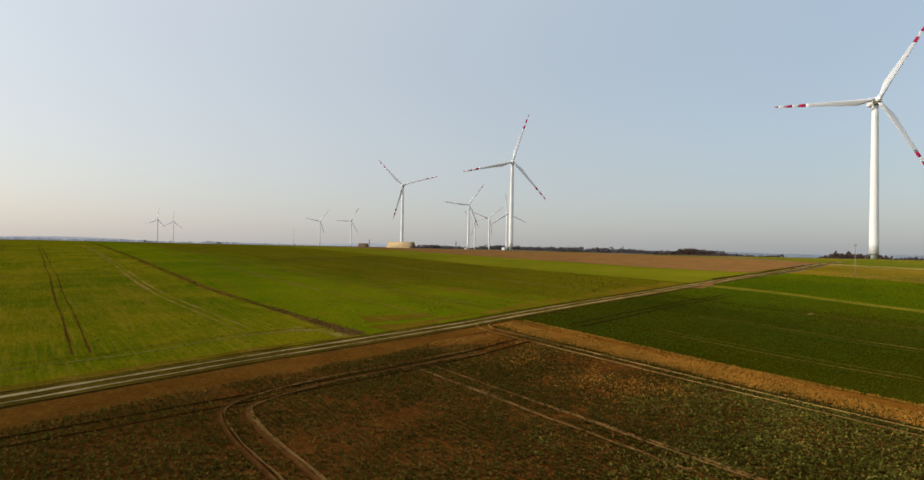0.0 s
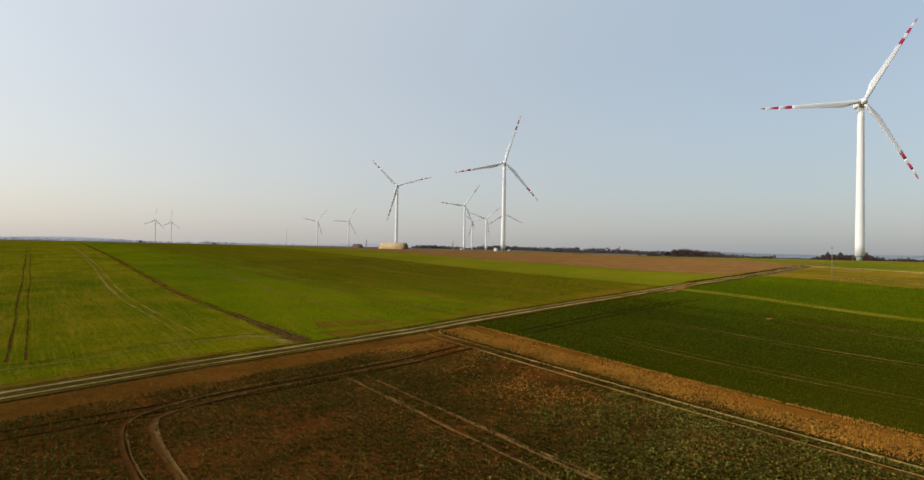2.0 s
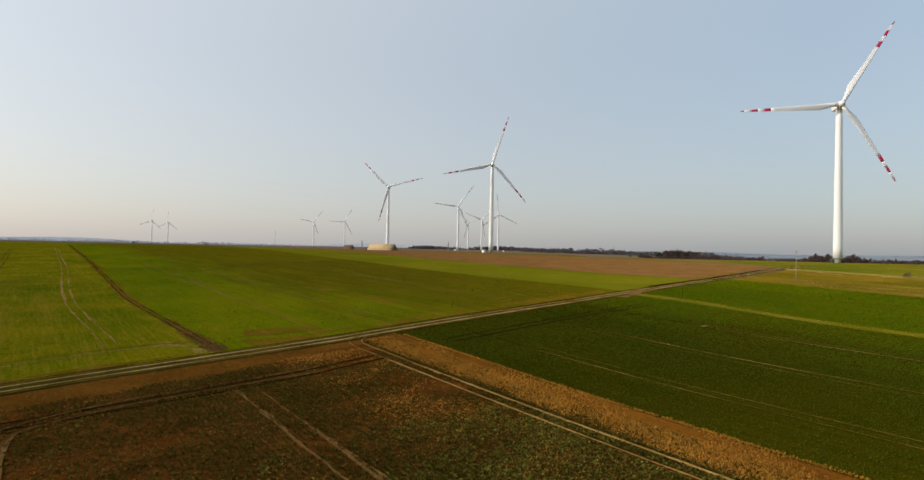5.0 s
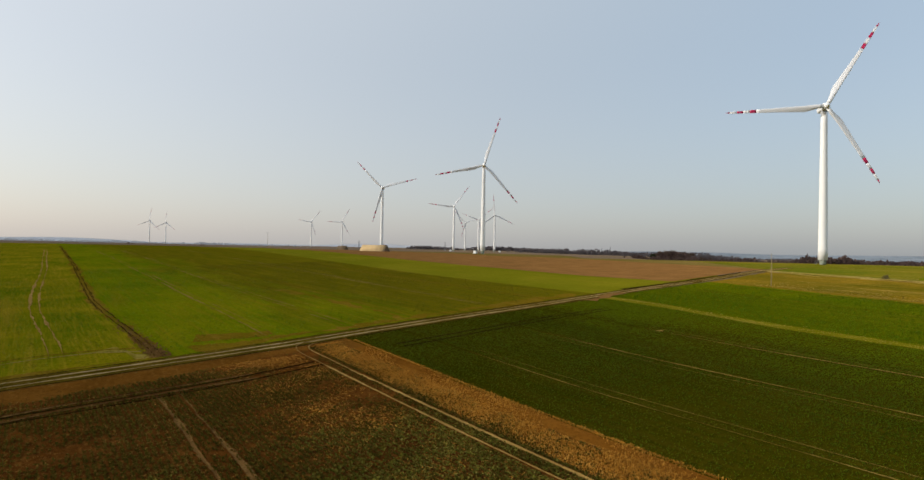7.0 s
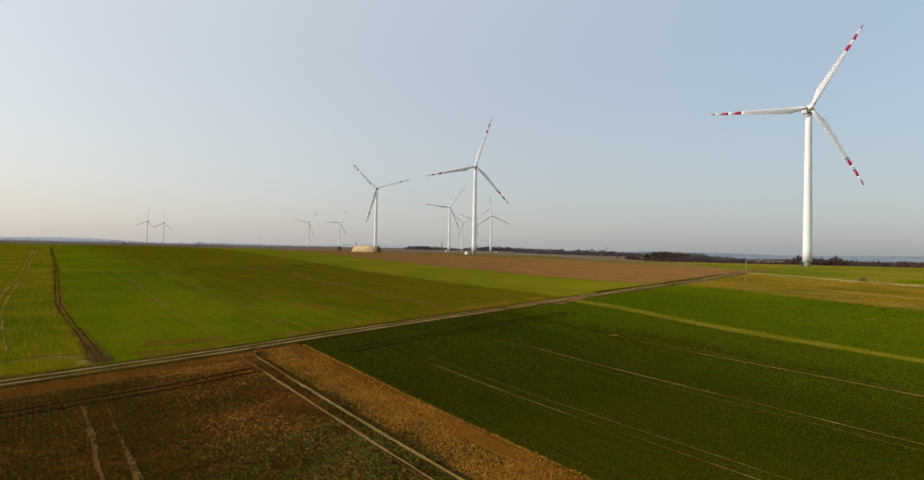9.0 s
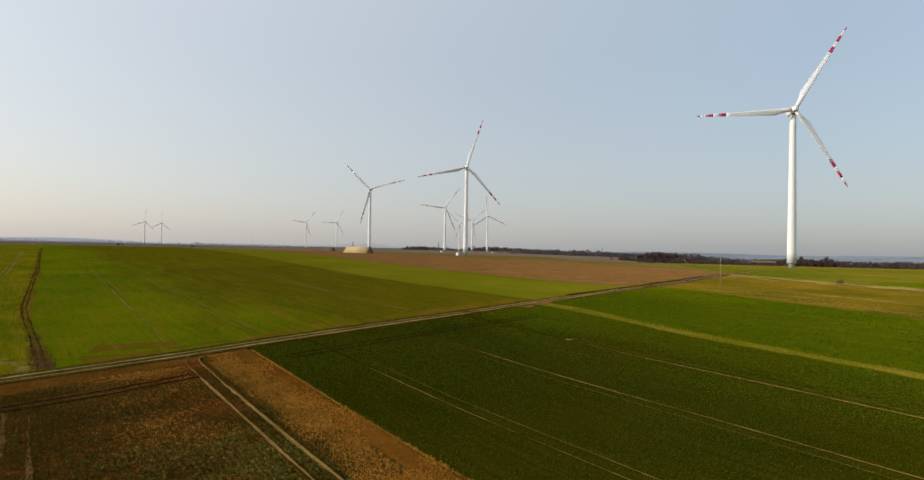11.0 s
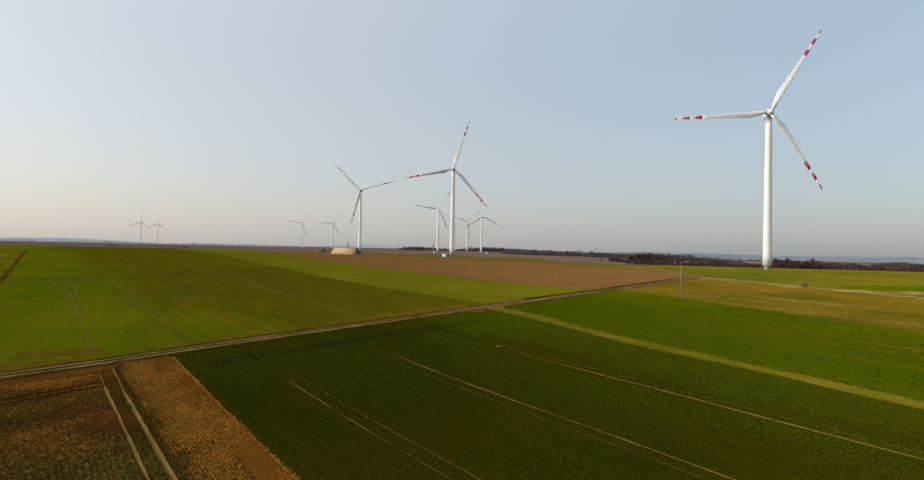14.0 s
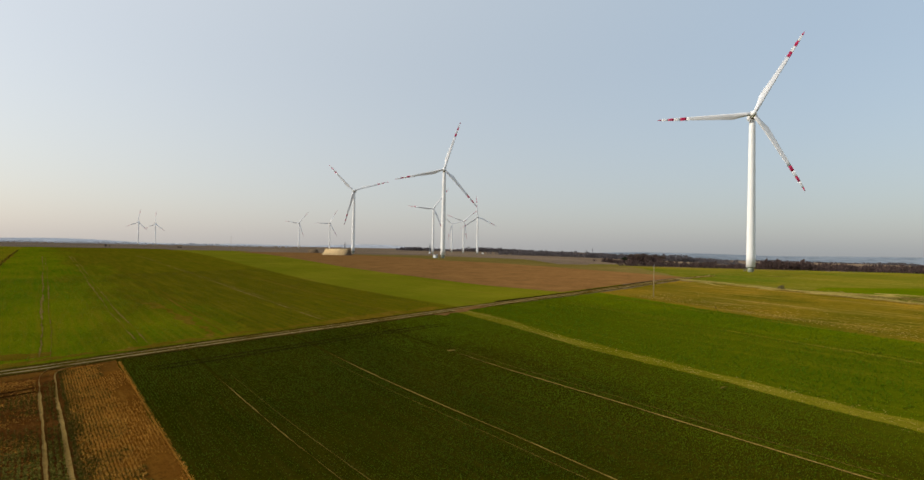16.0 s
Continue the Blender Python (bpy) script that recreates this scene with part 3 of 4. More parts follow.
for k, (x, y1) in enumerate(((-32.5, 400), (-14.5, 480), (4.1, 460))):
    tramline("tramlines", straight(x, road_y(x) + (11 if k < 2 else 14), x + (1.5 if k < 2 else 0.0), y1, 0.3, k), 1.9 if k < 2 else 1.55, 0.13, M["brownrut"], "worn tractor wheel tracks through the thin wheat", seed=k, ragged=0.6, weak=0.8)
WEST_TRACK = [(21.6 - 1.9 * smooth(66, 122, y) + 3.9 * smooth(120, 270, y) + 3.4 * smooth(250, 460, y), y) for y in range(66, 460, 6)]
tramline("tramlines", WEST_TRACK, 1.5, 0.24, M["rut"], "pale worn tractor wheel tracks through the thin wheat", seed=3, ragged=0.9, weak=0.85, taper=20)
ribbon_line = [(float(furrow_x(y)), y) for y in np.arange(60.5, 560, 5)]
tagged(ribbon("furrow_margin", ribbon_line, 1.0, M["thin"], 0.075, 1.0, 0.9, 5.0, (0.0, 0.02, 0.02, 0.0)), "dry ragged margin beside the furrow", "field margin", kind="structure")
tramline("field_furrow", ribbon_line, 0.85, 0.17, M["darkrut"], "dark ragged double furrow between two wheat fields", seed=2.0, ragged=0.9, profile=(0.04, -0.02, 0.0, 0.06))
tagged(ribbon("headland_track", [(-2, 66.5), (6, 66.4), (12, 68.2), (20, 69.6), (27, 69.3), (31, 67.5)], 0.12, M["thin"], 0.1, 1.0, 0.9, 7.0), "brownish headland wheel track in the wheat", "wheel tracks", kind="structure")
tagged(ribbon("headland_track", [(-90, 57.5), (-40, 61.5), (-10, 63.6), (3, 64.3), (8, 64.7), (14, 66.6), (20, 67.9), (26, 68.0), (30.5, 65.4)], 0.16, M["wheatrut"], 0.09, 1.0, 0.8, 9.0), "faint pale headland wheel track in the wheat", "wheel tracks", kind="structure")
for pts, half, seed in (([(70.6, 126), (71.6, 112), (72.0, 93), (73.0, 81), (72.4, 69)], 1.35, 3.0), ([(38.0, 70.8), (42.0, 69.6), (48.5, 68.8)], 1.3, 4.0), ([(26, 69), (29, 65.5), (31.5, 61.5)], 1.5, 5.0), ([(x, road_y(x) + 5.2) for x in np.linspace(36, 128, 30)], 2.0, 6.0), ([(x, road_y(x) + 3.6) for x in np.linspace(-60, 30, 30)], 0.6, 7.0)):
    tagged(ribbon("thin_patch", pts, half, M["pale"] if half == 1.5 else M["thin"], 0.075, 1.0, 0.9, seed, (0.0, 0.01, 0.01, 0.0)), "thin brownish patch of dry crop", "field patch", kind="structure")
for k, x in enumerate((47.6, 60.6, 75.4, 96.8, 114.0)):
    tramline("tramlines", straight(x, road_y(x) + 3.5, x + 6 + k, 420, 0.5, k + 5), 1.4, 0.12, M["dryrut"] if k in (0, 1, 3) else M["thin"], "faint tractor tracks in green wheat", seed=k + 11, ragged=1.7, weak=0.6, taper=14)
EAST_LINES = (65.9, 84.1, 101.7)
for k, (x, way) in enumerate(zip((66.8, 83.2, 102.6), (1, -1, 1))):
    tramline("tramlines", straight(x, -150, x, (41, 44, 38)[k], 0.3, k + 2)[::way], 1.8, 0.125, M["dryrut"], "one clear and one faint pale wheel track in dark wheat", seed=k + 21, ragged=0.6, weak=0.15, lift=0.12, taper=16)
for x0, y0 in ((117.6, -3.2), (101.0, 35.0)):
    tagged(ribbon("bare_spot", [(x0, y0), (x0 + 0.7, y0 + 0.1), (x0 + 1.4, y0 - 0.1)], 0.25, M["dryrut"], 0.2, 0.2, 0.8, x0, (0.0, 0.06, 0.0)), "small pale bare spot in the wheat", "bare spot", kind="structure")
for k, x in enumerate((148.0, 166.0)):
    tramline("tramlines", straight(x, -150, x + 16, 62, 0.25, k + 5), 1.8, 0.3, M["strip"], "yellowish tractor tracks in bright green wheat", seed=k + 24, ragged=0.8, weak=0.35, lift=0.09)
WHEAT_TURN = [(60, 49.4), (76, 51.4), (95, 53.4), (113, 54.2)]
tramline("wheel_tracks", WHEAT_TURN, 1.9, 0.2, M["darkrut"], "dark headland tracks in the wheat", seed=31)
tramline("field_track", [(52.3, 58.3), (50.2, 57.8), (48.6, 56.6), (47.8, 54.6)] + straight(47.6, 52, 47.5, -120, 0.2, 3.0, 60), 1.6, 0.12, M["rut"], "well-used pale tractor track beside stubble", seed=41, ragged=0.6, lift=0.1, profile=(0.06, 0.0, 0.0, 0.06))
tramline("tramlines", straight(29.5, 42.6, 29.5, -120, 0.2, 6.0, 50), 1.78, 0.1, M["tanrut"], "pale brown tractor tracks through the rape", seed=51, ragged=1.9, profile=(0.05, 0.0, 0.0, 0.05))
HEADLAND = [(-120, 33), (-60, 39), (-20, 42.0), (3, 42.3), (10, 42.4), (19, 42.6), (28, 43.0), (36, 43.8), (41, 45.0), (46.5, 46.2)]
CURVE = [(38, 44.9), (30, 44.4), (24, 44.2), (19.6, 43.8), (14.6, 42.7), (12.1, 41.6), (11.0, 39.6), (10.7, 36), (10.6, 33), (10.8, 28.5), (11.0, 10), (11.0, -60)]
HEADLAND, CURVE = rounded(HEADLAND, 2), rounded(CURVE)
tramline("wheel_tracks", HEADLAND, 1.9, 0.13, M["darkrut"], "dark wheel tracks along the rape headland", seed=61, lift=0.11, profile=(0.05, 0.0, 0.0, 0.05))
tramline("curved_track", CURVE, 1.75, 0.18, M["brownrut"], "brown tractor track turning in the rape", seed=71, lift=0.12, profile=(0.06, 0.0, 0.0, 0.06))
tramline("curved_track", [(x + 0.34, y - (0.3 if y > 41 else 0.0)) for x, y in CURVE], 1.75, 0.1, M["tanrut"], "pale dry crust along the tractor track", seed=75, lift=0.15, ragged=0.9)
tagged(ribbon("dry_ditch", DITCH, 1.6, M["dry"], 0.12, 2.0, 0.9, 8.0, (0.0, 0.2, -0.1, 0.25, 0.0)), "dry pale grass along a shallow ditch", "ditch", kind="structure")
for k, (x0, y0, x1, y1, half) in enumerate(((258, 16, 252, 50, 2.8), (264, -2, 258, 26, 3.6), (276, -20, 266, 20, 1.6), (246, 60, 262, 84, 0.8))):
    tagged(ribbon("dry_grass_streak", straight(x0, y0, x1, y1, 1.5, k + 4.0), half, M["dry"], 0.11, 2.0, 1.0, k + 12.0, (0.0, 0.05, 0.05, 0.0)), "bleached streak of dry grass on the meadow", "grass", kind="structure")


# ---------------------------------------------------------------- shapes for things
def part(name, data, parent, label="", m=None):
    """Links a mesh as one part under a thing or a part."""
    ob = new(name, data)
    ob.parent = parent
    if m is not None:
        ob.matrix_local = m
    if label:
        ob["label"] = label
    return ob


def lathe(name, rings, mat, n=24, cap=True):
    """A turned body: rings are (radius, z)."""
    a = np.linspace(0, 2 * math.pi, n, endpoint=False)
    verts, faces = [], []
    for r, z in rings:
        verts += [(r * math.cos(q), r * math.sin(q), z) for q in a]
    for k in range(len(rings) - 1):
        faces += [(k * n + i, k * n + (i + 1) % n, (k + 1) * n + (i + 1) % n, (k + 1) * n + i) for i in range(n)]
    if cap:
        faces += [tuple(range(n))[::-1], tuple(range((len(rings) - 1) * n, len(rings) * n))]
    me = mesh_of(name, verts, faces, mat)
    me.polygons.foreach_set("use_smooth", [len(p.vertices) == 4 for p in me.polygons])
    return me


def block(name, size, mat, bevel=0.05, at=(0, 0, 0), taper=1.0):
    bm = bmesh.new()
    bmesh.ops.create_cube(bm, size=1)
    for v in bm.verts:
        k = taper if v.co.z > 0 else 1.0
        v.co = Vector((v.co.x * size[0] * k, v.co.y * size[1] * k, v.co.z * size[2])) + Vector(at)
    bmesh.ops.bevel(bm, geom=bm.edges[:], offset=bevel, segments=2, affect="EDGES", profile=0.5)
    me = bpy.data.meshes.new(name)
    bm.to_mesh(me)
    bm.free()
    me.materials.append(mat)
    return me


def sections(name, rings, mat, cap=True):
    """Skin over closed rings of equal count."""
    n = len(rings[0])
    verts = [v for r in rings for v in r]
    faces = []
    for k in range(len(rings) - 1):
        faces += [(k * n + i, k * n + (i + 1) % n, (k + 1) * n + (i + 1) % n, (k + 1) * n + i) for i in range(n)]
    if cap:
        faces += [tuple(range(n))[::-1], tuple(range((len(rings) - 1) * n, len(rings) * n))]
    return mesh_of(name, verts, faces, mat, True)


def quad_mesh(name, v, mat):
    """Loose four-cornered leaves, four points each."""
    me = bpy.data.meshes.new(name)
    n = len(v) // 4
    me.vertices.add(4 * n)
    me.vertices.foreach_set("co", v.ravel())
    me.loops.add(4 * n)
    me.loops.foreach_set("vertex_index", np.arange(4 * n))
    me.polygons.add(n)
    me.polygons.foreach_set("loop_start", np.arange(0, 4 * n, 4))
    me.materials.append(mat)
    me.update(calc_edges=True)
    return me


# ---------------------------------------------------------------- wind turbines: about 80 m to the hub, 45 m blades
HUB, REACH = 79.1, 45.0


def blade_ring(r):
    """Section of a blade at r along it: round at the root, a twisted aerofoil outwards."""
    f = r / REACH
    chord = np.interp(f, [0.03, 0.08, 0.2, 0.5, 0.8, 0.95, 1.0], [1.9, 2.0, 3.1, 2.1, 1.4, 0.95, 0.25])
    thick = np.interp(f, [0.03, 0.08, 0.2, 0.5, 1.0], [1.9, 1.8, 1.0, 0.45, 0.12])
    twist = -radians(np.interp(f, [0.03, 0.2, 0.5, 1.0], [18, 15, 8, 3]))
    back = np.interp(f, [0.03, 0.08, 0.2, 1.0], [0.0, 0.05, 0.28, 0.2])
    bend = -1.4 * f * f
    out = []
    for k in range(14):
        a = 2 * math.pi * k / 14
        sharp = np.interp(f, [0.05, 0.2], [0.0, 1.0])
        x = chord * (0.5 * math.cos(a) + back)
        z = 0.5 * thick * math.sin(a) * (1 - sharp * 0.5 * (1 + math.cos(a)) * 0.85)
        out.append((-(x * math.cos(twist) - z * math.sin(twist)), r, x * math.sin(twist) + z * math.cos(twist) + bend))
    return out[::-1]


BANDS = [(0.687, 0.752), (0.82, 0.885), (0.957, 1.0)]
WHITES = [(0.03, 0.687), (0.752, 0.82), (0.885, 0.957)]


def blade_piece(name, a, b, mat, n):
    return sections(name, [blade_ring(REACH * v) for v in np.linspace(a, b, n)], mat)


def join_meshes(name, meshes, mat):
    verts, faces = [], []
    for me in meshes:
        k = len(verts)
        verts += [tuple(v.co) for v in me.vertices]
        faces += [tuple(k + i for i in p.vertices) for p in me.polygons]
    return mesh_of(name, verts, faces, mat, True)


BLADE = join_meshes("blade", [blade_piece("blade_piece", a, b, M["blade"], 16 if a < 0.1 else 4) for a, b in WHITES], M["blade"])
BAND = [blade_piece("red_band", a, b, M["red"], 4) for a, b in BANDS]


def tower_mesh():
    return lathe("tower", [(2.15 - 0.72 * z / 77.6, z) for z in np.linspace(2.5, 76.7, 14)], M["white"], 32)


def flange_mesh(z):
    r = 2.15 - 0.72 * z / 77.6
    return lathe("flange", [(r - 0.02, z - 0.12), (r + 0.03, z - 0.1), (r + 0.03, z + 0.1), (r - 0.02, z + 0.12)], M["white"], 32)


def nacelle_mesh():
    rings = []
    for y, w, h, up in ((-3.0, 1.25, 1.3, 0.0), (-2.4, 1.6, 1.75, 0.05), (0.5, 1.7, 1.9, 0.15), (5.5, 1.65, 1.85, 0.2), (7.2, 1.45, 1.5, 0.3), (7.6, 1.1, 1.1, 0.35)):
        ring = []
        for k in range(20):
            a = 2 * math.pi * k / 20
            c, s = math.cos(a), math.sin(a)
            ring.append((w * math.copysign(abs(c) ** 0.5, c), y, up + h * math.copysign(abs(s) ** 0.5, s)))
        rings.append(ring)
    return sections("nacelle", rings, M["white"])


TOWER, NACELLE = tower_mesh(), nacelle_mesh()
FLANGES = [flange_mesh(z) for z in (22.0, 48.0)]
SPINNER = lathe("spinner", [(1.45, -0.9), (1.55, 0.2), (1.45, 1.0), (1.05, 1.8), (0.5, 2.3), (0.08, 2.45)], M["white"], 20)
YAW_RING = lathe("yaw_ring", [(1.44, 76.8), (1.58, 76.95), (1.58, 77.3), (1.38, 77.45)], M["grey"], 24)
FOOT = lathe("foundation", [(1.75, -1.6), (1.75, 0.08), (1.68, 0.16), (1.45, 0.18)], M["concrete"], 28)
SKIRT = lathe("base_ring", [(1.4, 0.1), (1.4, 2.7), (1.35, 3.0)], paint("green_grey_base", (0.3, 0.34, 0.27), (0.2, 0.22, 0.16), 0.6), 28)
DOOR = block("door", (0.9, 0.12, 2.1), M["grey"], 0.03)
VANE = lathe("wind_vane", [(0.05, 0), (0.05, 1.2), (0.16, 1.25), (0.16, 1.45), (0.03, 1.5)], M["grey"], 8)
COOLER = block("cooler", (2.6, 1.0, 0.7), M["white"], 0.08)


def beam(a, b, w):
    a, b = Vector(a), Vector(b)
    d = (b - a).normalized()
    s = d.orthogonal().normalized() * w
    t = d.cross(s).normalized() * w
    ring = [s, t, -s, -t]
    v = [tuple(p + q) for p in (a, b) for q in ring]
    return v, [(0, 1, 5, 4), (1, 2, 6, 5), (2, 3, 7, 6), (3, 0, 4, 7), (3, 2, 1, 0), (4, 5, 6, 7)]


def beams(name, pairs, w, mat):
    verts, faces = [], []
    for a, b in pairs:
        v, f = beam(a, b, w)
        faces += [tuple(len(verts) + i for i in q) for q in f]
        verts += v
    return mesh_of(name, verts, faces, mat)


STEP = beams("stair", [((s, 1.1, -1.1), (s, -0.9, 1.0)) for s in (-0.5, 0.5)] + [((s, 1.1, 0.0), (s, -0.9, 2.1)) for s in (-0.5, 0.5)] + [((-0.5, 1.1 - 0.25 * k, -1.1 + 0.26 * k), (0.5, 1.1 - 0.25 * k, -1.1 + 0.26 * k)) for k in range(9)], 0.06, M["steel"])


def turbine(x, y, phase, facing=218.0, z=None, label="", group="wind turbines on the ridge"):
    """phase: degrees of the first blade clockwise from straight up, as seen from upwind; facing: compass way of the rotor."""
    z = float(height(x, y)) if z is None else z
    top = new("wind_turbine")
    top.matrix_world = pose(x, y, z, 0, 0, 180 - facing)
    tagged(top, label, "wind turbine", group)
    part("tower", TOWER, top, "tapered white tubular steel tower", pose(0, 0, 0.3))
    for f in FLANGES:
        part("flange", f, top, "", pose(0, 0, 0.3))
    part("foundation", FOOT, top, "round concrete foundation")
    part("base_ring", SKIRT, top, "grey-green painted tower base")
    part("yaw_ring", YAW_RING, top)
    part("door", DOOR, top, "grey steel entrance door", pose(-1.2, 1.95, 3.2, 0, 0, 32))
    part("stair", STEP, top, "short steel stair", pose(-1.9, 3.0, 1.1, 0, 0, 32))
    nac = part("nacelle", NACELLE, top, "white rounded nacelle housing", pose(0, 0, HUB))
    part("wind_vane", VANE, nac, "", pose(0.5, 6.4, 2.0))
    part("cooler", COOLER, nac, "", pose(0, 4.6, 2.3))
    hub = part("hub", SPINNER, top, "white nose cone", pose(0, -3.9, HUB, 90, 0, 0))
    for k in range(3):
        spin = Matrix.Rotation(radians(-(phase + 120 * k)), 4, "Z")
        b = part("blade", BLADE, top, "slender white blade with red bands", pose(0, -3.9, HUB, 90, 0, 0) @ spin)
        for band in BAND:
            part("red_band", band, b, "red warning band")
    return top


near_label = "tall white wind turbine with red-banded blades on the meadow"
mid_label = "white wind turbine with red-banded blades behind the ploughed field"
far_label = "distant slender wind turbine on the far ridge"
mound = []
for q in range(9):
    rr, up = 2.5 + 1.9 * q, 1.15 * math.cos(q / 8 * math.pi / 2) ** 1.5
    mound.append([(330 + rr * math.cos(a) * (1 + 0.12 * math.sin(3 * a)), 88.1 + rr * math.sin(a), float(height(330 + rr * math.cos(a), 88.1 + rr * math.sin(a))) + up - (0.1 if q == 8 else -0.12)) for a in np.linspace(0, 2 * math.pi, 40, endpoint=False)])
tagged(new("mound", sections("mound", mound[::-1], M["meadow"])), "low grassy mound round the turbine foot", "mound", kind="structure")
turbine(330.0, 88.1, 29.5, 237.0, 14.75, label=near_label)
turbine(337.4, 359.3, 18.0, label=mid_label)
turbine(367.0, 591.0, -45.0, label="white wind turbine beyond a straw stack")
turbine(607.0, 757.0, 36.0, label=mid_label)
turbine(805.0, 872.0, -5.0, label=mid_label)
turbine(900.0, 1040.0, 50.0, label=far_label)
turbine(976.0, 1189.0, 75.0, label=far_label)
turbine(346.0, 2167.0, 10.0, label=far_label)
turbine(417.0, 2283.0, 5.0, label=far_label)
turbine(705.0, 1617.0, 40.0, label=far_label)
turbine(758.0, 1511.0, 30.0, label=far_label)


# transformer cabins by the towers
def cabin(x, y, turn=20):
    top = new("transformer_cabin")
    top.matrix_world = pose(x, y, float(height(x, y)), 0, 0, turn)
    tagged(top, "small white transformer cabin on a concrete slab", "cabin", "transformer cabins")
    part("slab", block("slab", (4.2, 3.4, 0.5), M["concrete"], 0.04), top, "concrete slab", pose(0, 0, 0.05))
    part("body", block("body", (3.2, 2.4, 2.4), M["white"], 0.05), top, "", pose(0, 0, 1.5))
    part("roof", block("roof", (3.5, 2.7, 0.25), M["grey"], 0.05, taper=0.9), top, "flat grey roof", pose(0, 0, 2.82))
    part("door", block("door", (1.1, 0.08, 1.9), M["grey"], 0.02), top, "", pose(0.4, -1.22, 1.35))
    return top


for x, y in ((330.5, 361.0), (597.0, 752.0), (812.0, 862.0)):
    cabin(x, y)


# ---------------------------------------------------------------- power poles and lattice pylons
def utility_pole(x, y, tall=11.0, turn=30):
    top = new("utility_pole")
    top.matrix_world = pose(x, y, float(height(x, y)), 0, 1.0, turn)
    tagged(top, "weathered utility pole with a short crossarm in the grass", "utility pole", "utility poles")
    part("post", lathe("post", [(0.11, -0.6), (0.095, tall * 0.5), (0.065, tall)], M["wood"], 12), top, "pale weathered post")
    part("crossarm", block("crossarm", (2.2, 0.14, 0.16), M["steel"], 0.02), top, "", pose(0, 0, tall - 0.35))
    for k in (-0.95, 0.0, 0.95):
        part("insulator", lathe("insulator", [(0.04, 0), (0.09, 0.05), (0.06, 0.12), (0.1, 0.18), (0.05, 0.3)], M["grey"], 8), top, "", pose(k, 0, tall - (0.27 if k else 0.0)))
    return top


utility_pole(194.4, 56.0, 9.7)
utility_pole(199.7, 519.0, 15.5)


def pylon_meshes(tall):
    levels = [(0.0, 1.6), (0.25, 1.2), (0.5, 0.85), (0.72, 0.55), (0.9, 0.4), (1.0, 0.12)]
    legs, braces = [], []
    sq = [(1, 1), (-1, 1), (-1, -1), (1, -1)]
    for (z0, r0), (z1, r1) in zip(levels, levels[1:]):
        for k in range(4):
            (ax, ay), (bx, by) = sq[k], sq[(k + 1) % 4]
            legs.append(((ax * r0, ay * r0, z0 * tall), (ax * r1, ay * r1, z1 * tall)))
            braces += [((ax * r0, ay * r0, z0 * tall), (bx * r1, by * r1, z1 * tall)), ((bx * r0, by * r0, z0 * tall), (ax * r1, ay * r1, z1 * tall))]
    arms = []
    for z, w in ((0.74, 3.6), (0.88, 2.8)):
        for s in (-1, 1):
            arms += [((0.4 * s, 0.3, z * tall), (w * s, 0, z * tall + 0.3)), ((0.4 * s, -0.3, z * tall), (w * s, 0, z * tall + 0.3)), ((0.4 * s, 0, z * tall + 1.1), (w * s, 0, z * tall + 0.3))]
    return beams("leg_frame", legs, 0.26, M["steel"]), beams("bracing", braces, 0.12, M["steel"]), beams("crossarm", arms, 0.2, M["steel"])


PYLON = pylon_meshes(21.0)
for x, y in ((814, 1063), (977, 700), (1130, 840), (700, 1290)):
    top = new("lattice_pylon")
    top.matrix_world = pose(x, y, float(height(x, y)), 0, 0, 35)
    tagged(top, "distant grey steel lattice power pylon", "pylon", "power pylons")
    for n, me in zip(("leg_frame", "bracing", "crossarm"), PYLON):
        part(n, me, top)


# ---------------------------------------------------------------- straw stacks
def bale_mesh(size, mat):
    rng = random.Random(5)
    me = block("bale", size, mat, 0.14)
    for v in me.vertices:
        v.co += Vector([rng.uniform(-0.06, 0.06) for _ in range(3)])
    return me


def straw_stack(x, y, turn, length, layers, mat, label):
    top = new("straw_stack")
    top.matrix_world = pose(x, y, float(height(x, y)), 0, 0, turn)
    tagged(top, label, "straw stack", "straw stacks")
    size = (2.4, 1.5, 1.25)
    # end bales take the dark straw: the gable's shade is put into colour
    me, grey = bale_mesh(size, mat), bale_mesh(size, M["straw_dark"])
    rng = random.Random(int(length))
    count = int(length / size[0])
    for k in range(layers):
        across = 2 * (layers - k) - 1
        for i in range(count):
            for j in range(across):
                if j in (0, across - 1) or i in (0, count - 1):
                    py = (j - (across - 1) / 2) * 1.02
                    part("bale", grey if i == count - 1 else me, top, "brown end bale, painted dark for its shaded side" if i == count - 1 else "", pose((i + 0.5 - count / 2) * size[0] + rng.uniform(-0.1, 0.1), py, 0.6 + k * 1.2, 0, 0, rng.uniform(-3, 3)))
    half = layers * 1.02
    core = sections("core", [[(sx * (length / 2 - 0.5), sy * w, z) for sx, sy in ((-1, -1), (1, -1), (1, 1), (-1, 1))] for z, w in ((0.0, half), (layers * 1.2, 0.3))], mat)
    part("core", core, top, "packed straw between the bales")
    return top


straw_stack(277.0, 447.0, -66.0, 28.8, 5, M["straw"], "long golden straw bale stack on the ploughed field")
straw_stack(318.0, 600.0, -60.0, 12.0, 4, M["straw_dark"], "dark weathered straw heap near the field edge")


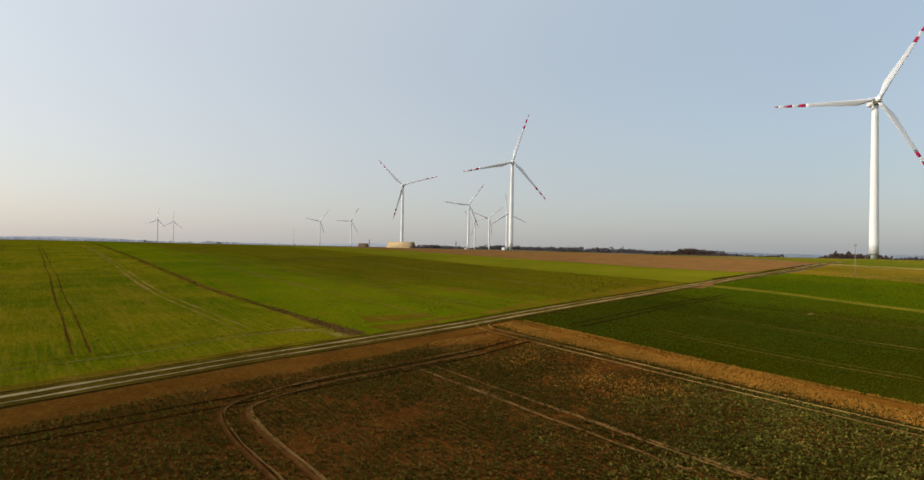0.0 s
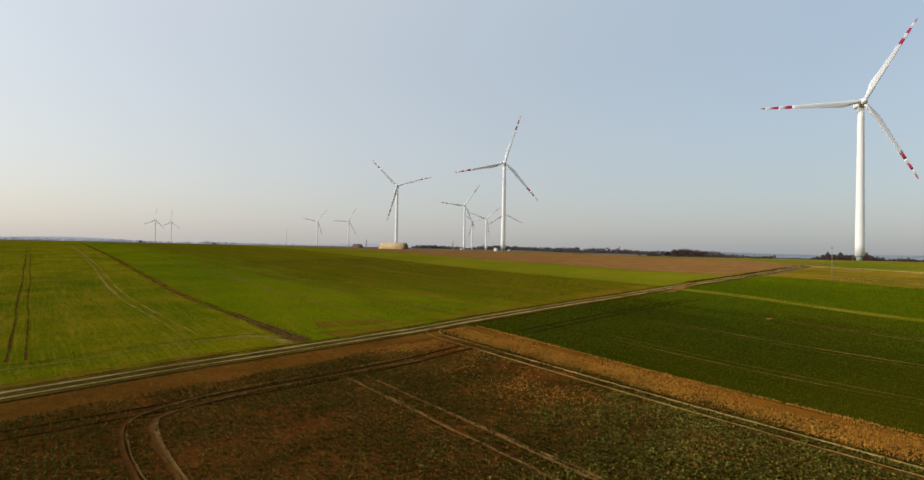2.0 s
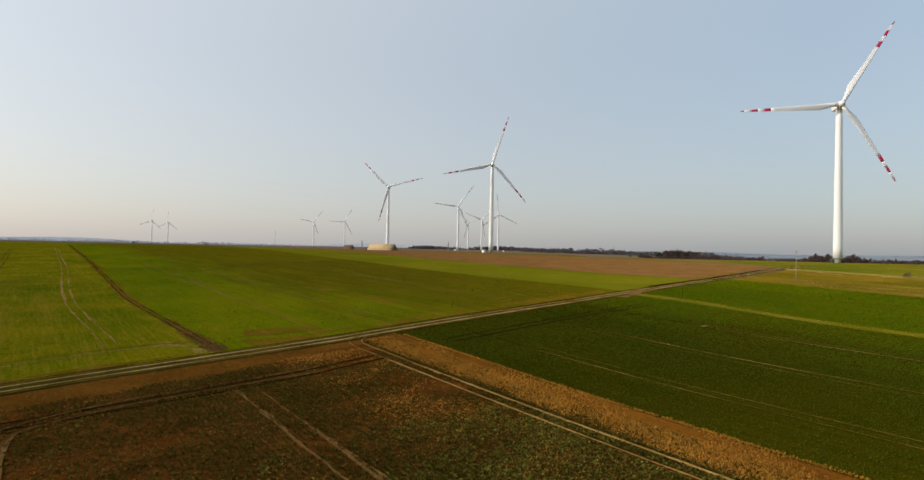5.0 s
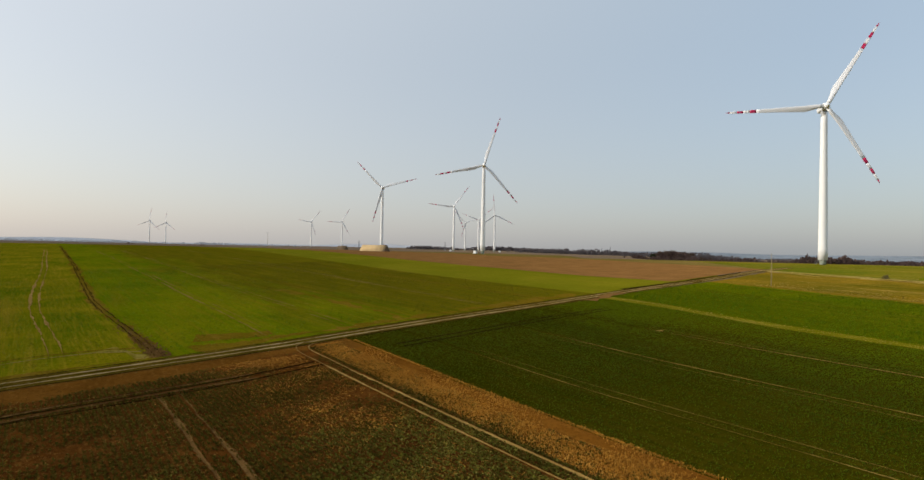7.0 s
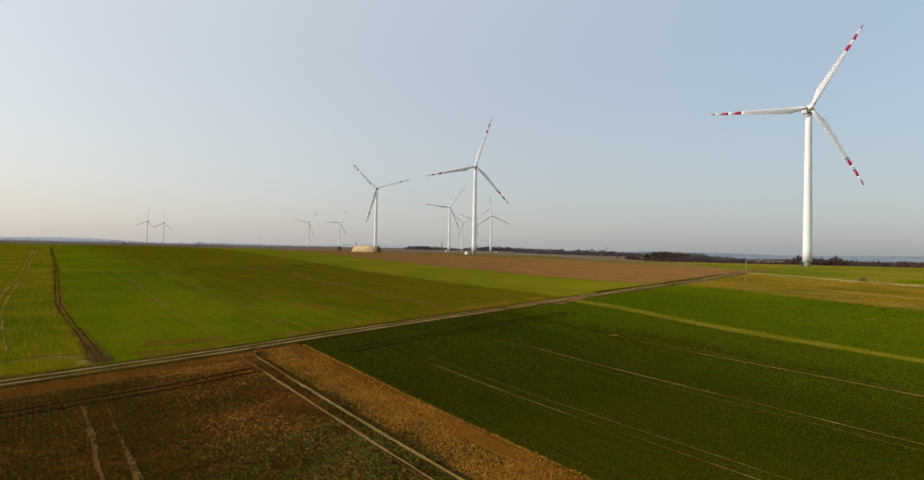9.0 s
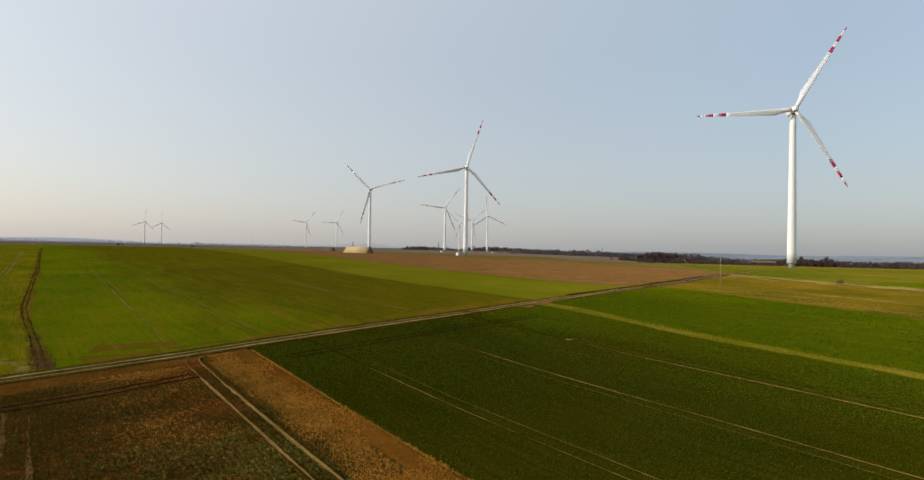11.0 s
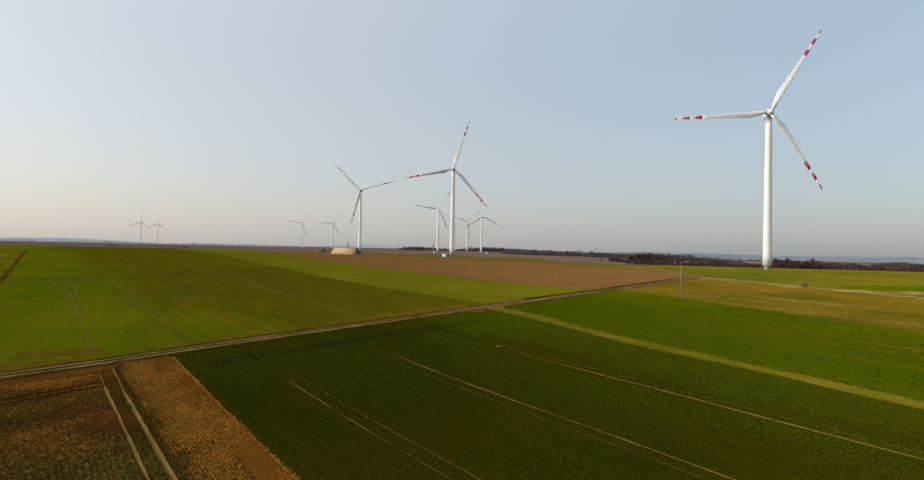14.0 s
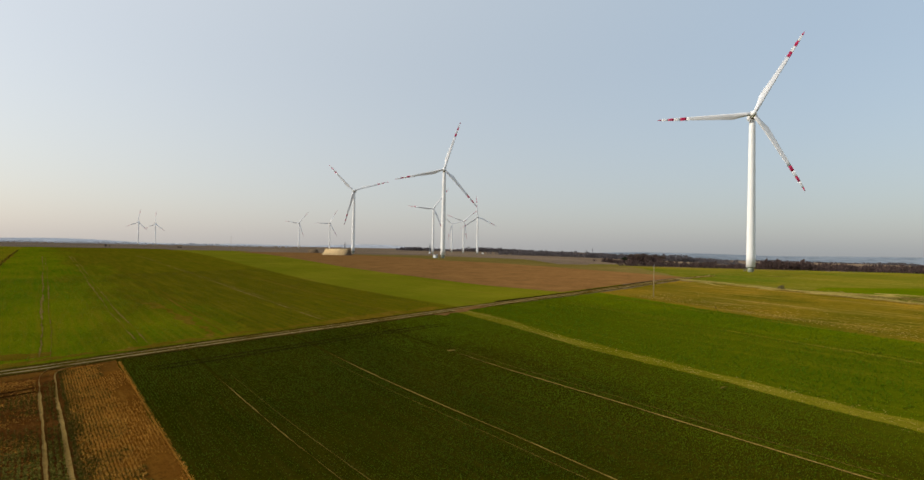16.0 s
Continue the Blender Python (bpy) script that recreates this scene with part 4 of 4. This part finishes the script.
# ---------------------------------------------------------------- trees and hedges, bare in early spring
def tree_meshes(seed, tall, spread, twigs, low=1.0):
    rng = random.Random(seed)
    pairs, tips = [], []

    def grow(a, way, length, r, depth):
        b = a + way * length
        pairs.append((a, b, r, r * 0.65))
        if depth == 0:
            tips.append(b)
            return
        for _ in range(rng.choice((2, 3, 3))):
            w = (way + Vector((rng.uniform(-1, 1), rng.uniform(-1, 1), rng.uniform(-0.15, 0.6))) * spread).normalized()
            grow(a + (b - a) * rng.uniform(0.6, 1.0), w, length * rng.uniform(0.6, 0.8), r * 0.6, depth - 1)

    grow(Vector((0, 0, -0.3)), Vector((rng.uniform(-0.1, 0.1), rng.uniform(-0.1, 0.1), 1)).normalized(), tall * 0.36, tall * 0.022, 3)
    verts, faces = [], []
    for a, b, r0, r1 in pairs:
        d = (b - a).normalized()
        s = d.orthogonal().normalized()
        t = d.cross(s)
        k = len(verts)
        for p, r in ((a, r0), (b, r1)):
            verts += [tuple(p + (s * math.cos(q) + t * math.sin(q)) * r) for q in (0, 1.2566, 2.5133, 3.7699, 5.0265)]
        faces += [(k + i, k + (i + 1) % 5, k + 5 + (i + 1) % 5, k + 5 + i) for i in range(5)]
    trunk = mesh_of("trunk", verts, faces, M["bark"], True)
    tv, tf = [], []
    for _ in range(twigs):
        base = rng.choice(tips)
        o = base + Vector([rng.gauss(0, tall * 0.06) for _ in range(3)])
        o.z *= rng.uniform(low, 1.0)
        w = (Vector((rng.uniform(-1, 1), rng.uniform(-1, 1), rng.uniform(0.0, 1.2)))).normalized() * tall * rng.uniform(0.06, 0.12)
        s = w.orthogonal().normalized() * rng.uniform(0.05, 0.13)
        k = len(tv)
        tv += [tuple(o - s), tuple(o + s), tuple(o + w * 0.6 + s * 0.8), tuple(o + w)]
        tf += [(k, k + 1, k + 2), (k, k + 2, k + 3)]
    return trunk, tv, tf


def plant_kind(name, seed, tall, spread, twigs, mat, label, category, low=1.0):
    trunk, tv, tf = tree_meshes(seed, tall, spread, twigs, low)
    crown = mesh_of("crown", tv, tf, mat)
    top = new(name)
    tagged(top, label, category, "bare trees along the field edge")
    part("trunk", trunk, top)
    part("crown", crown, top, "airy crown of fine bare twigs")
    return top


def scatter(kinds, places, seed):
    rng = random.Random(seed)
    used = set()
    for x, y, s in places:
        k = rng.randrange(len(kinds))
        m = pose(x, y, float(height(x, y)), 0, 0, rng.uniform(0, 360))
        src = kinds[k]
        ob = src if k not in used else copy_thing(src, m)
        used.add(k)
        ob.matrix_world = m
        ob.scale = (s * rng.uniform(0.9, 1.25), s * rng.uniform(0.9, 1.25), s)
    for k, src in enumerate(kinds):
        if k not in used:
            for o in (*src.children, src):
                bpy.data.objects.remove(o)


rng = random.Random(11)
kinds = [plant_kind("tree", 20 + k, 10.0, 0.75, 900, M["twig"], "bare brown deciduous tree in a field copse", "tree") for k in range(4)]
copse = [(660 + rng.gauss(0, 11), 366 + rng.gauss(0, 9), rng.uniform(1.15, 1.5)) for _ in range(26)]
copse += [(620 + 1.2 * k + rng.gauss(0, 6), 330 - 6.5 * k + rng.gauss(0, 7), rng.uniform(0.5, 0.8)) for k in range(40)]
scatter(kinds, copse, 3)
shrubs = [plant_kind("shrub", 40 + k, 5.0, 1.1, 700, M["twig"], "low bare brown shrub in a hedge belt", "shrub", 0.2) for k in range(3)]
hedge = [(505 + 4.4 * k + rng.gauss(0, 5), 262 - 5.0 * k + rng.gauss(0, 6), rng.uniform(0.8, 1.4)) for k in range(46)]
hedge += [(690 + 9 * k + rng.gauss(0, 8), 420 - 6 * k + rng.gauss(0, 8), rng.uniform(0.9, 1.4)) for k in range(24)]
hedge += [(141, 985, 1.1), (146, 988, 0.8), (230, 917, 1.0), (236, 921, 0.7)]
scatter(shrubs, hedge, 4)
ever = [plant_kind("dark_bush", 60, 5.0, 0.9, 1600, M["bushgreen"], "dense dark evergreen bush beside bare trees", "bush")]
scatter(ever, [(639, 381, 1.9), (635, 377, 1.5), (643, 384, 1.4)], 5)
weed = [plant_kind("field_bush", 61, 2.8, 0.9, 130, M["twig"], "small brown bush in dry ditch grass", "bush", 0.3)]
scatter(weed, [(250.0, 42.0, 1.2)], 6)


def crowns(name, places, mat, label, seed, slivers=34, wide=0.05):
    """Leafless woods: very many upright twigs gathered into uneven crowns, in one mesh."""
    r = np.random.default_rng(seed)
    p = np.array(places)
    n, k = len(p), slivers
    base = np.stack([p[:, 0], p[:, 1], height(p[:, 0], p[:, 1])], 1)[:, None, :]
    s = p[:, 2][:, None]
    a, rad, up = r.uniform(0, 2 * np.pi, (n, k)), np.sqrt(r.uniform(0, 1, (n, k))), r.uniform(0.0, 0.8, (n, k))
    swell = np.sqrt(np.clip(1 - ((up - 0.35) / 0.62) ** 2, 0.05, 1)) * 0.5
    o = base + np.stack([np.cos(a) * rad * swell * s, np.sin(a) * rad * swell * s, up * s * (1.05 - 0.25 * rad)], 2)
    tip = o + np.stack([np.cos(a) * rad * 0.1 * s, np.sin(a) * rad * 0.1 * s, r.uniform(0.12, 0.3, (n, k)) * s], 2)
    q = r.uniform(0, np.pi, (n, k))
    side = np.stack([np.cos(q), np.sin(q), 0 * q], 2) * (s * wide * r.uniform(0.5, 1.3, (n, k)))[:, :, None]
    mid = o * 0.5 + tip * 0.5
    v = np.stack([o, mid + side, tip, mid - side], 2)
    return tagged(new(name, quad_mesh(name, v.reshape(-1, 3), mat)), label, "woods", kind="stuff")


def belt(x0, y0, x1, y1, n, width, tall, seed):
    r = random.Random(seed)
    out = []
    for _ in range(n):
        t = r.random()
        s = tall * r.uniform(0.6, 1.15) * (0.75 + 0.35 * math.sin(t * 23 + seed) * math.sin(t * 7.3))
        out.append((x0 + (x1 - x0) * t + r.gauss(0, width), y0 + (y1 - y0) * t + r.gauss(0, width), s))
    return out


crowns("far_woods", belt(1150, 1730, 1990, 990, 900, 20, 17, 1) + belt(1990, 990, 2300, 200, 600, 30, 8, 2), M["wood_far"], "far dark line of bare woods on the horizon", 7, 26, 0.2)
# these hedges share the glowing pale material, haze put into their colour
crowns("far_woods", belt(150, 2500, 900, 2350, 200, 40, 11, 3) + belt(-250, 2300, 250, 2500, 160, 40, 9, 4), M["pale_hill"], "distant hedges and woods in glowing haze colour behind the fields", 8, 40, 0.16)
crowns("bare_wood", belt(515, 275, 590, 178, 260, 11, 9, 5) + belt(590, 178, 715, 25, 420, 20, 9.5, 12) + belt(700, 250, 860, 30, 420, 22, 9, 15) + belt(600, 190, 740, 10, 260, 16, 11, 18) + belt(780, 190, 930, -30, 450, 30, 11, 19) + belt(562, 178, 580, 150, 90, 6, 12.5, 13) + belt(650, 365, 672, 362, 110, 8, 13, 6) + belt(597, 383, 615, 358, 60, 5, 6, 14) + belt(715, 25, 980, -180, 360, 14, 8, 8), M["wood_mid"], "brown leafless wood in the dip beyond the meadow", 9, 44, 0.11)
crowns("bare_wood", belt(760, 700, 1000, 420, 450, 25, 12, 7) + belt(1000, 420, 1300, 60, 300, 25, 7, 17), M["wood_far"], "leafless wood tinted for haze on the slope beyond", 10, 40, 0.12)

# hills that close the horizon, the haze put into their colours
def hills(lo, hi, mat, label):
    rows = []
    a = np.radians(np.arange(lo, hi + 1))
    deg = np.degrees(a)
    east = smooth(48, 62, deg) * (1 - smooth(95, 120, deg))
    prof = 34 + 14 * np.sin(a * 5 + 1) + 10 * np.sin(a * 11 + 2) + 5 * np.sin(a * 27) + 12 * np.exp(-((deg - 30) / 6) ** 2)
    prof = prof + (31 + 4 * np.sin(a * 19) + 4 * np.exp(-((deg - 73) / 4) ** 2) - prof) * east
    for rad, up in ((4300, 0.0), (4500, 0.75), (4700, 1.0), (4850, 0.4)):
        rad = rad - 1900 * east
        rows.append(np.stack([rad * np.sin(a), rad * np.cos(a), -15 + prof * up], 1))
    hv = np.stack(rows, 1).reshape(-1, 3)
    return tagged(new("hill_backdrop", mesh_of("hill_backdrop", hv, grid_faces(len(a), 4), mat, True)), label, "hills", kind="structure")


hills(-90, 45, M["pale_hill"], "hills painted and glowing pale as haze below the sun side sky")
hills(45, 270, M["hill"], "hills tinted blue-grey for haze along the horizon")


# ---------------------------------------------------------------- plants on the near fields
def field_noise(x, y, size, seed):
    return (np.sin(x / size + seed) + np.sin(y / size * 1.3 + seed * 2) + np.sin((x + y) / size * 0.7 + seed * 3) + np.sin((x * 0.6 - y) / size * 1.9 + seed)) / 4


def tufts(name, x, y, leaves, length, width, lean, mat, label, seed, lift=0.05):
    """Very many small plants in one mesh: each of a few narrow leaves that bend outwards."""
    r = np.random.default_rng(seed)
    n = len(x)
    z = height(x, y) + lift
    v = np.empty((n, leaves, 4, 3))
    size = r.uniform(0.6, 1.3, n)
    for k in range(leaves):
        a = r.uniform(0, 2 * np.pi, n)
        ln = length * size * r.uniform(0.6, 1.2, n)
        wd = width * size * r.uniform(0.7, 1.2, n)
        up = np.clip(r.normal(1 - lean, 0.2, n), 0.05, 1)
        dx, dy = np.cos(a) * np.sqrt(1 - up * up), np.sin(a) * np.sqrt(1 - up * up)
        sx, sy = -np.sin(a) * wd, np.cos(a) * wd
        base = np.stack([x, y, z], 1)
        mid = base + np.stack([dx * ln * 0.5, dy * ln * 0.5, up * ln * 0.65], 1)
        tip = base + np.stack([dx * ln, dy * ln, up * ln * 0.75], 1)
        side = np.stack([sx, sy, np.zeros(n)], 1)
        v[:, k, 0], v[:, k, 1], v[:, k, 2], v[:, k, 3] = base, mid + side, tip, mid - side
    return tagged(new(name, quad_mesh(name, v.reshape(-1, 3), mat)), label, "plants", kind="stuff")


def in_rows(x, r, gap, width):
    """Plants drawn together into drill rows that run along y."""
    row = np.round(x / gap) * gap
    return row + (x - row) * width + r.normal(0, 0.02, len(x))


def spread(n, x0, x1, y0, y1, seed):
    r = np.random.default_rng(seed)
    return r.uniform(x0, x1, n), r.uniform(y0, y1, n), r


def off_line(x, y, points):
    """Distance from a line of points."""
    best = np.full(len(x), 1e9)
    for (ax, ay), (bx, by) in zip(points, points[1:]):
        dx, dy = bx - ax, by - ay
        t = np.clip(((x - ax) * dx + (y - ay) * dy) / (dx * dx + dy * dy), 0, 1)
        best = np.minimum(best, np.hypot(x - ax - t * dx, y - ay - t * dy))
    return best


def clear_of_tracks(x, y):
    ok = y < road_y(x) - 7.6 + 3.0 * smooth(30, 45, x)
    for pts, room in ((HEADLAND, 0.3), (CURVE, 0.3), ([(29.5, 43), (29.5, -60)], 0.2), ([(47.6, 57), (47.6, -60)], 0.32)):
        ok &= np.abs(off_line(x, y, pts) - 0.9) > room
    return ok


x, y, r = spread(122000, -8, 49.3, 2, 53, 21)
x = in_rows(x, r, 0.45, 0.5)
straw_side = np.exp(-((x - 41) / 5.5) ** 2)
dense = field_noise(x, y, 4.5, 1.0) * 0.45 + field_noise(x, y, 1.3, 2.0) * 0.35 - 0.35 * straw_side * (1 - 0.8 * np.exp(-((y - 6) / 9) ** 2)) - 0.3 * np.exp(-((y - (road_y(x) - 8.0)) / 1.5) ** 2) + 0.4 * smooth(12, 32, x) * (1 - smooth(10, 24, y))
keep = clear_of_tracks(x, y) & (r.uniform(0, 1, len(x)) < 0.58 + dense)
tufts("rape_plants", x[keep], y[keep], 4, 0.24, 0.055, 0.28, M["rapeleaf"], "low green rape plants in patches on brown soil", 31)
x, y, r = spread(24000, -50, 49.3, -60, 50, 53)
keep = ((y < 2) | (x < -8)) & (y < road_y(x) - 7.6) & (np.abs(np.abs(x - 29.5) - 0.92) > 0.3) & (np.abs(np.abs(x - 11.6) - 0.9) > 0.3) & (np.abs(np.abs(x - 47.6) - 0.8) > 0.3) & (r.uniform(0, 1, len(x)) < 0.7 + 0.4 * field_noise(x, y, 4.5, 1.0) + 0.3 * field_noise(x, y, 1.3, 2.0))
tufts("rape_plants", x[keep], y[keep], 3, 0.4, 0.1, 0.5, M["rapeleaf"], "low patchy rape plants farther off on the field", 54)
x, y, r = spread(68000, 11, 49.0, -40, 26, 51)
x = in_rows(x, r, 0.45, 0.5)
keep = clear_of_tracks(x, y) & (r.uniform(0, 1, len(x)) < 0.75 + 0.5 * field_noise(x, y, 1.6, 4.0) - 0.95 * smooth(20, 12, x + 5 * field_noise(x, y, 6.0, 9.0)) - 0.9 * smooth(12, 26, y + 0.4 * (34 - x)) - 0.9 * smooth(0, -40, y + 5 * field_noise(x, y, 5.0, 2.0)))
tufts("rape_plants", x[keep], y[keep], 4, 0.25, 0.055, 0.3, M["rapegreen"], "dense fresh green rape plants", 52)
x, y, r = spread(48000, -8, 52.5, 2, 56, 22)
keep = (np.abs(np.abs(x - 29.5) - 0.92) > 0.1) & (np.abs(np.abs(x - 47.6) - 0.9) > 0.35) & (y < road_y(x) - 3.2) & (r.uniform(0, 1, len(x)) < np.where(y > road_y(x) - 8.5, 0.08, 0.36 - 0.4 * field_noise(x, y, 4.5, 1.0) + 0.3 * np.exp(-((x - 41) / 7) ** 2)))
tufts("dead_leaves", x[keep], y[keep], 3, 0.2, 0.035, 0.75, M["deadleaf"], "withered brown leaves and straw on the soil", 32)
x, y, r = spread(42000, 26, 46.5, 0, 52, 29)
keep = clear_of_tracks(x, y) & (r.uniform(0, 1, len(x)) < np.exp(-((x - 43) / 6) ** 2) * (0.55 + 0.9 * field_noise(x, y, 2.6, 7.0)))
tufts("straw_litter", x[keep], y[keep], 3, 0.22, 0.018, 0.6, M["strawstalk"], "loose pale straw lying among the rape", 41)
x, y, r = spread(80000, 49.2, 56.3, -45, 56, 23)
x = in_rows(x, r, 0.3, 0.55)
keep = r.uniform(0, 1, len(x)) < 0.75 + 0.5 * field_noise(x, y * 0.3, 1.2, 3.0) - 0.45 * (1 - smooth(49.6, 51.0, x)) - 0.5 * smooth(52.6, 54.0, x + 0.8 * field_noise(x, y, 3.0, 1.0)) + 0.9 * (x > 56.0)
tufts("stubble_stalks", x[keep], y[keep], 3, 0.26, 0.018, 0.12, M["strawstalk"], "short pale straw stubble stalks", 33)
x, y, r = spread(19000, 48.8, 53.6, -45, 55, 28)
keep = r.uniform(0, 1, len(x)) < 0.62 + 0.7 * field_noise(x, y, 1.5, 5.0) - 0.14 * (x - 49)
tufts("rape_plants", x[keep], y[keep], 5, 0.24, 0.07, 0.5, M["rapeleaf"], "stray green rape plants beside the stubble", 38)
def off_east_lines(x, room=0.3):
    ok = np.full(len(x), True)
    for line_x in EAST_LINES:
        ok &= np.abs(x - line_x) > room
    return ok


x, y, r = spread(235000, 56.3, 128, -45, 66, 24)
x = in_rows(x, r, 0.34, 0.6)
keep = (y < road_y(x) - 3) & off_east_lines(x) & (x < 121.4 + 0.08 * y) & (np.abs(off_line(x, y, WHEAT_TURN) - 0.95) > 0.28) & (r.uniform(0, 1, len(x)) < 0.74 + 0.75 * field_noise(x, y, 9.0, 4.0))
tufts("wheat_tufts", x[keep], y[keep], 2, 0.15, 0.04, 0.06, M["eastblade"], "short dark green winter wheat, painted brighter towards the grass strip for the light", 34)
x, y, r = spread(34000, 118, 190, -60, 72, 61)
keep = (y < road_y(x) - 3) & (x > 125.6 + 0.085 * y) & (x < 176.5 + 0.2 * y) & (r.uniform(0, 1, len(x)) < 0.8 + 0.4 * field_noise(x, y, 7.0, 2.0))
tufts("wheat_tufts", x[keep], y[keep], 3, 0.3, 0.055, 0.2, M["freshblade"], "bright green wheat beyond the grass strip", 62)
x, y, r = spread(60000, 32, 135, 60, 230, 63)
poor = np.maximum(np.exp(-((x - 72.2) / 1.9) ** 2) * smooth(64, 70, y) * smooth(128, 112, y), np.exp(-((x - 43) / 5.5) ** 2 - ((y - 69.4) / 2.0) ** 2))
keep = (y > road_y(x) + 3.2) & (x > furrow_x(y) + 1.15) & (x < north_side(y) - 0.5) & (r.uniform(0, 1, len(x)) < smooth(2.5, 11.0, y - road_y(x))) & (r.uniform(0, 1, len(x)) < 0.75 + 0.4 * field_noise(x, y * 0.4, 7.0, 5.0) - 1.1 * poor)
for line_x in (47.6, 60.6, 75.4):
    keep &= np.abs(np.abs(x - line_x - (y - 62) * 0.018) - 0.7) > 0.45
tufts("wheat_tufts", x[keep], y[keep], 2, 0.3, 0.06, 0.25, M["northblade"], "green winter wheat along the dirt road", 64)
def clods(name, x, y, size, mat, label, seed):
    """Many small uneven lumps of earth in one mesh."""
    r = np.random.default_rng(seed)
    n = len(x)
    shape = np.array([(1, 0, 0), (0.3, 0.95, 0), (-0.8, 0.6, 0), (-0.8, -0.6, 0), (0.3, -0.95, 0), (0, 0, 1)], float)
    v = shape[None] * r.uniform(0.6, 1.4, (n, 6, 3)) * (size * r.uniform(0.4, 1.5, n))[:, None, None] * np.array((1, 1, 0.8))
    v += np.stack([x, y, height(x, y) + 0.08], 1)[:, None]
    f = np.array([(k, (k + 1) % 5, 5) for k in range(5)])
    faces = (np.arange(n) * 6)[:, None, None] + f[None]
    return tagged(new(name, mesh_of(name, v.reshape(-1, 3), faces.reshape(-1, 3), mat)), label, "clods", kind="stuff")


r = np.random.default_rng(71)
y = 60.5 + r.exponential(11.0, 900)
x = furrow_x(y) + r.normal(0, 0.6, len(y))
clods("earth_clods", x, y, 0.13, M["tanrut"], "tan clods of turned earth along the furrow", 72)
x, y, r = spread(36000, -30, 31, 58, 190, 65)
keep = (y > road_y(x) + 3.2) & (x < furrow_x(y) - 1.5) & (np.abs(np.abs(x - 4.1) - 0.78) > 0.3) & (off_line(x, y, WEST_TRACK) > 1.5) & (r.uniform(0, 1, len(x)) < smooth(2.0, 9.0, y - road_y(x))) & (r.uniform(0, 1, len(x)) < smooth(0.8, 6.0, furrow_x(y) - x)) & (r.uniform(0, 1, len(x)) < 0.6 + 0.4 * field_noise(x, y * 0.3, 5.0, 6.0))
tufts("wheat_tufts", x[keep], y[keep], 2, 0.3, 0.06, 0.25, M["westblade"], "thin yellowish winter wheat plants", 66)
x = np.random.default_rng(25).uniform(-20, 262, 2600)
r = np.random.default_rng(26)
y = road_y(x) + np.where(r.uniform(0, 1, len(x)) < 0.5, -1, 1) * r.normal(2.6, 0.5, len(x))
tufts("verge_grass", x, y, 4, 0.2, 0.02, 0.6, M["verge_leaf"], "dry grass tufts on the road verge", 35, 0.08)
y = r.uniform(-60, 88, 3500)
x = ditch_x(y) + r.normal(0, 1.6, len(y)) + wobble(y, 2.0, 3.0)
tufts("ditch_grass", x, y, 4, 0.7, 0.05, 0.75, M["drygrass"], "tall pale dry grass along the ditch", 36, 0.1)
y = r.normal(6, 14, 2500)
x = 254 + 0.08 * y + r.normal(0, 4.5, len(y)) + wobble(y, 4.0, 6.0)
tufts("ditch_grass", x, y, 4, 0.65, 0.055, 0.8, M["drygrass"], "matted patches of pale dry grass", 39, 0.1)
y = r.uniform(-60, 60, 2500)
x = 180 + 0.2 * y + r.exponential(7.0, len(y))
tufts("rough_tufts", x, y, 4, 0.45, 0.035, 0.8, M["drygrass"], "dry straw-coloured grass tufts", 40, 0.06)
y = r.uniform(-60, 62, 1600)
x = 123.7 + 0.083 * y + r.normal(0, 1.3, len(y))
tufts("strip_grass", x, y, 4, 0.22, 0.022, 0.75, M["drygrass"], "thin dry grass on the field strip", 37, 0.06)
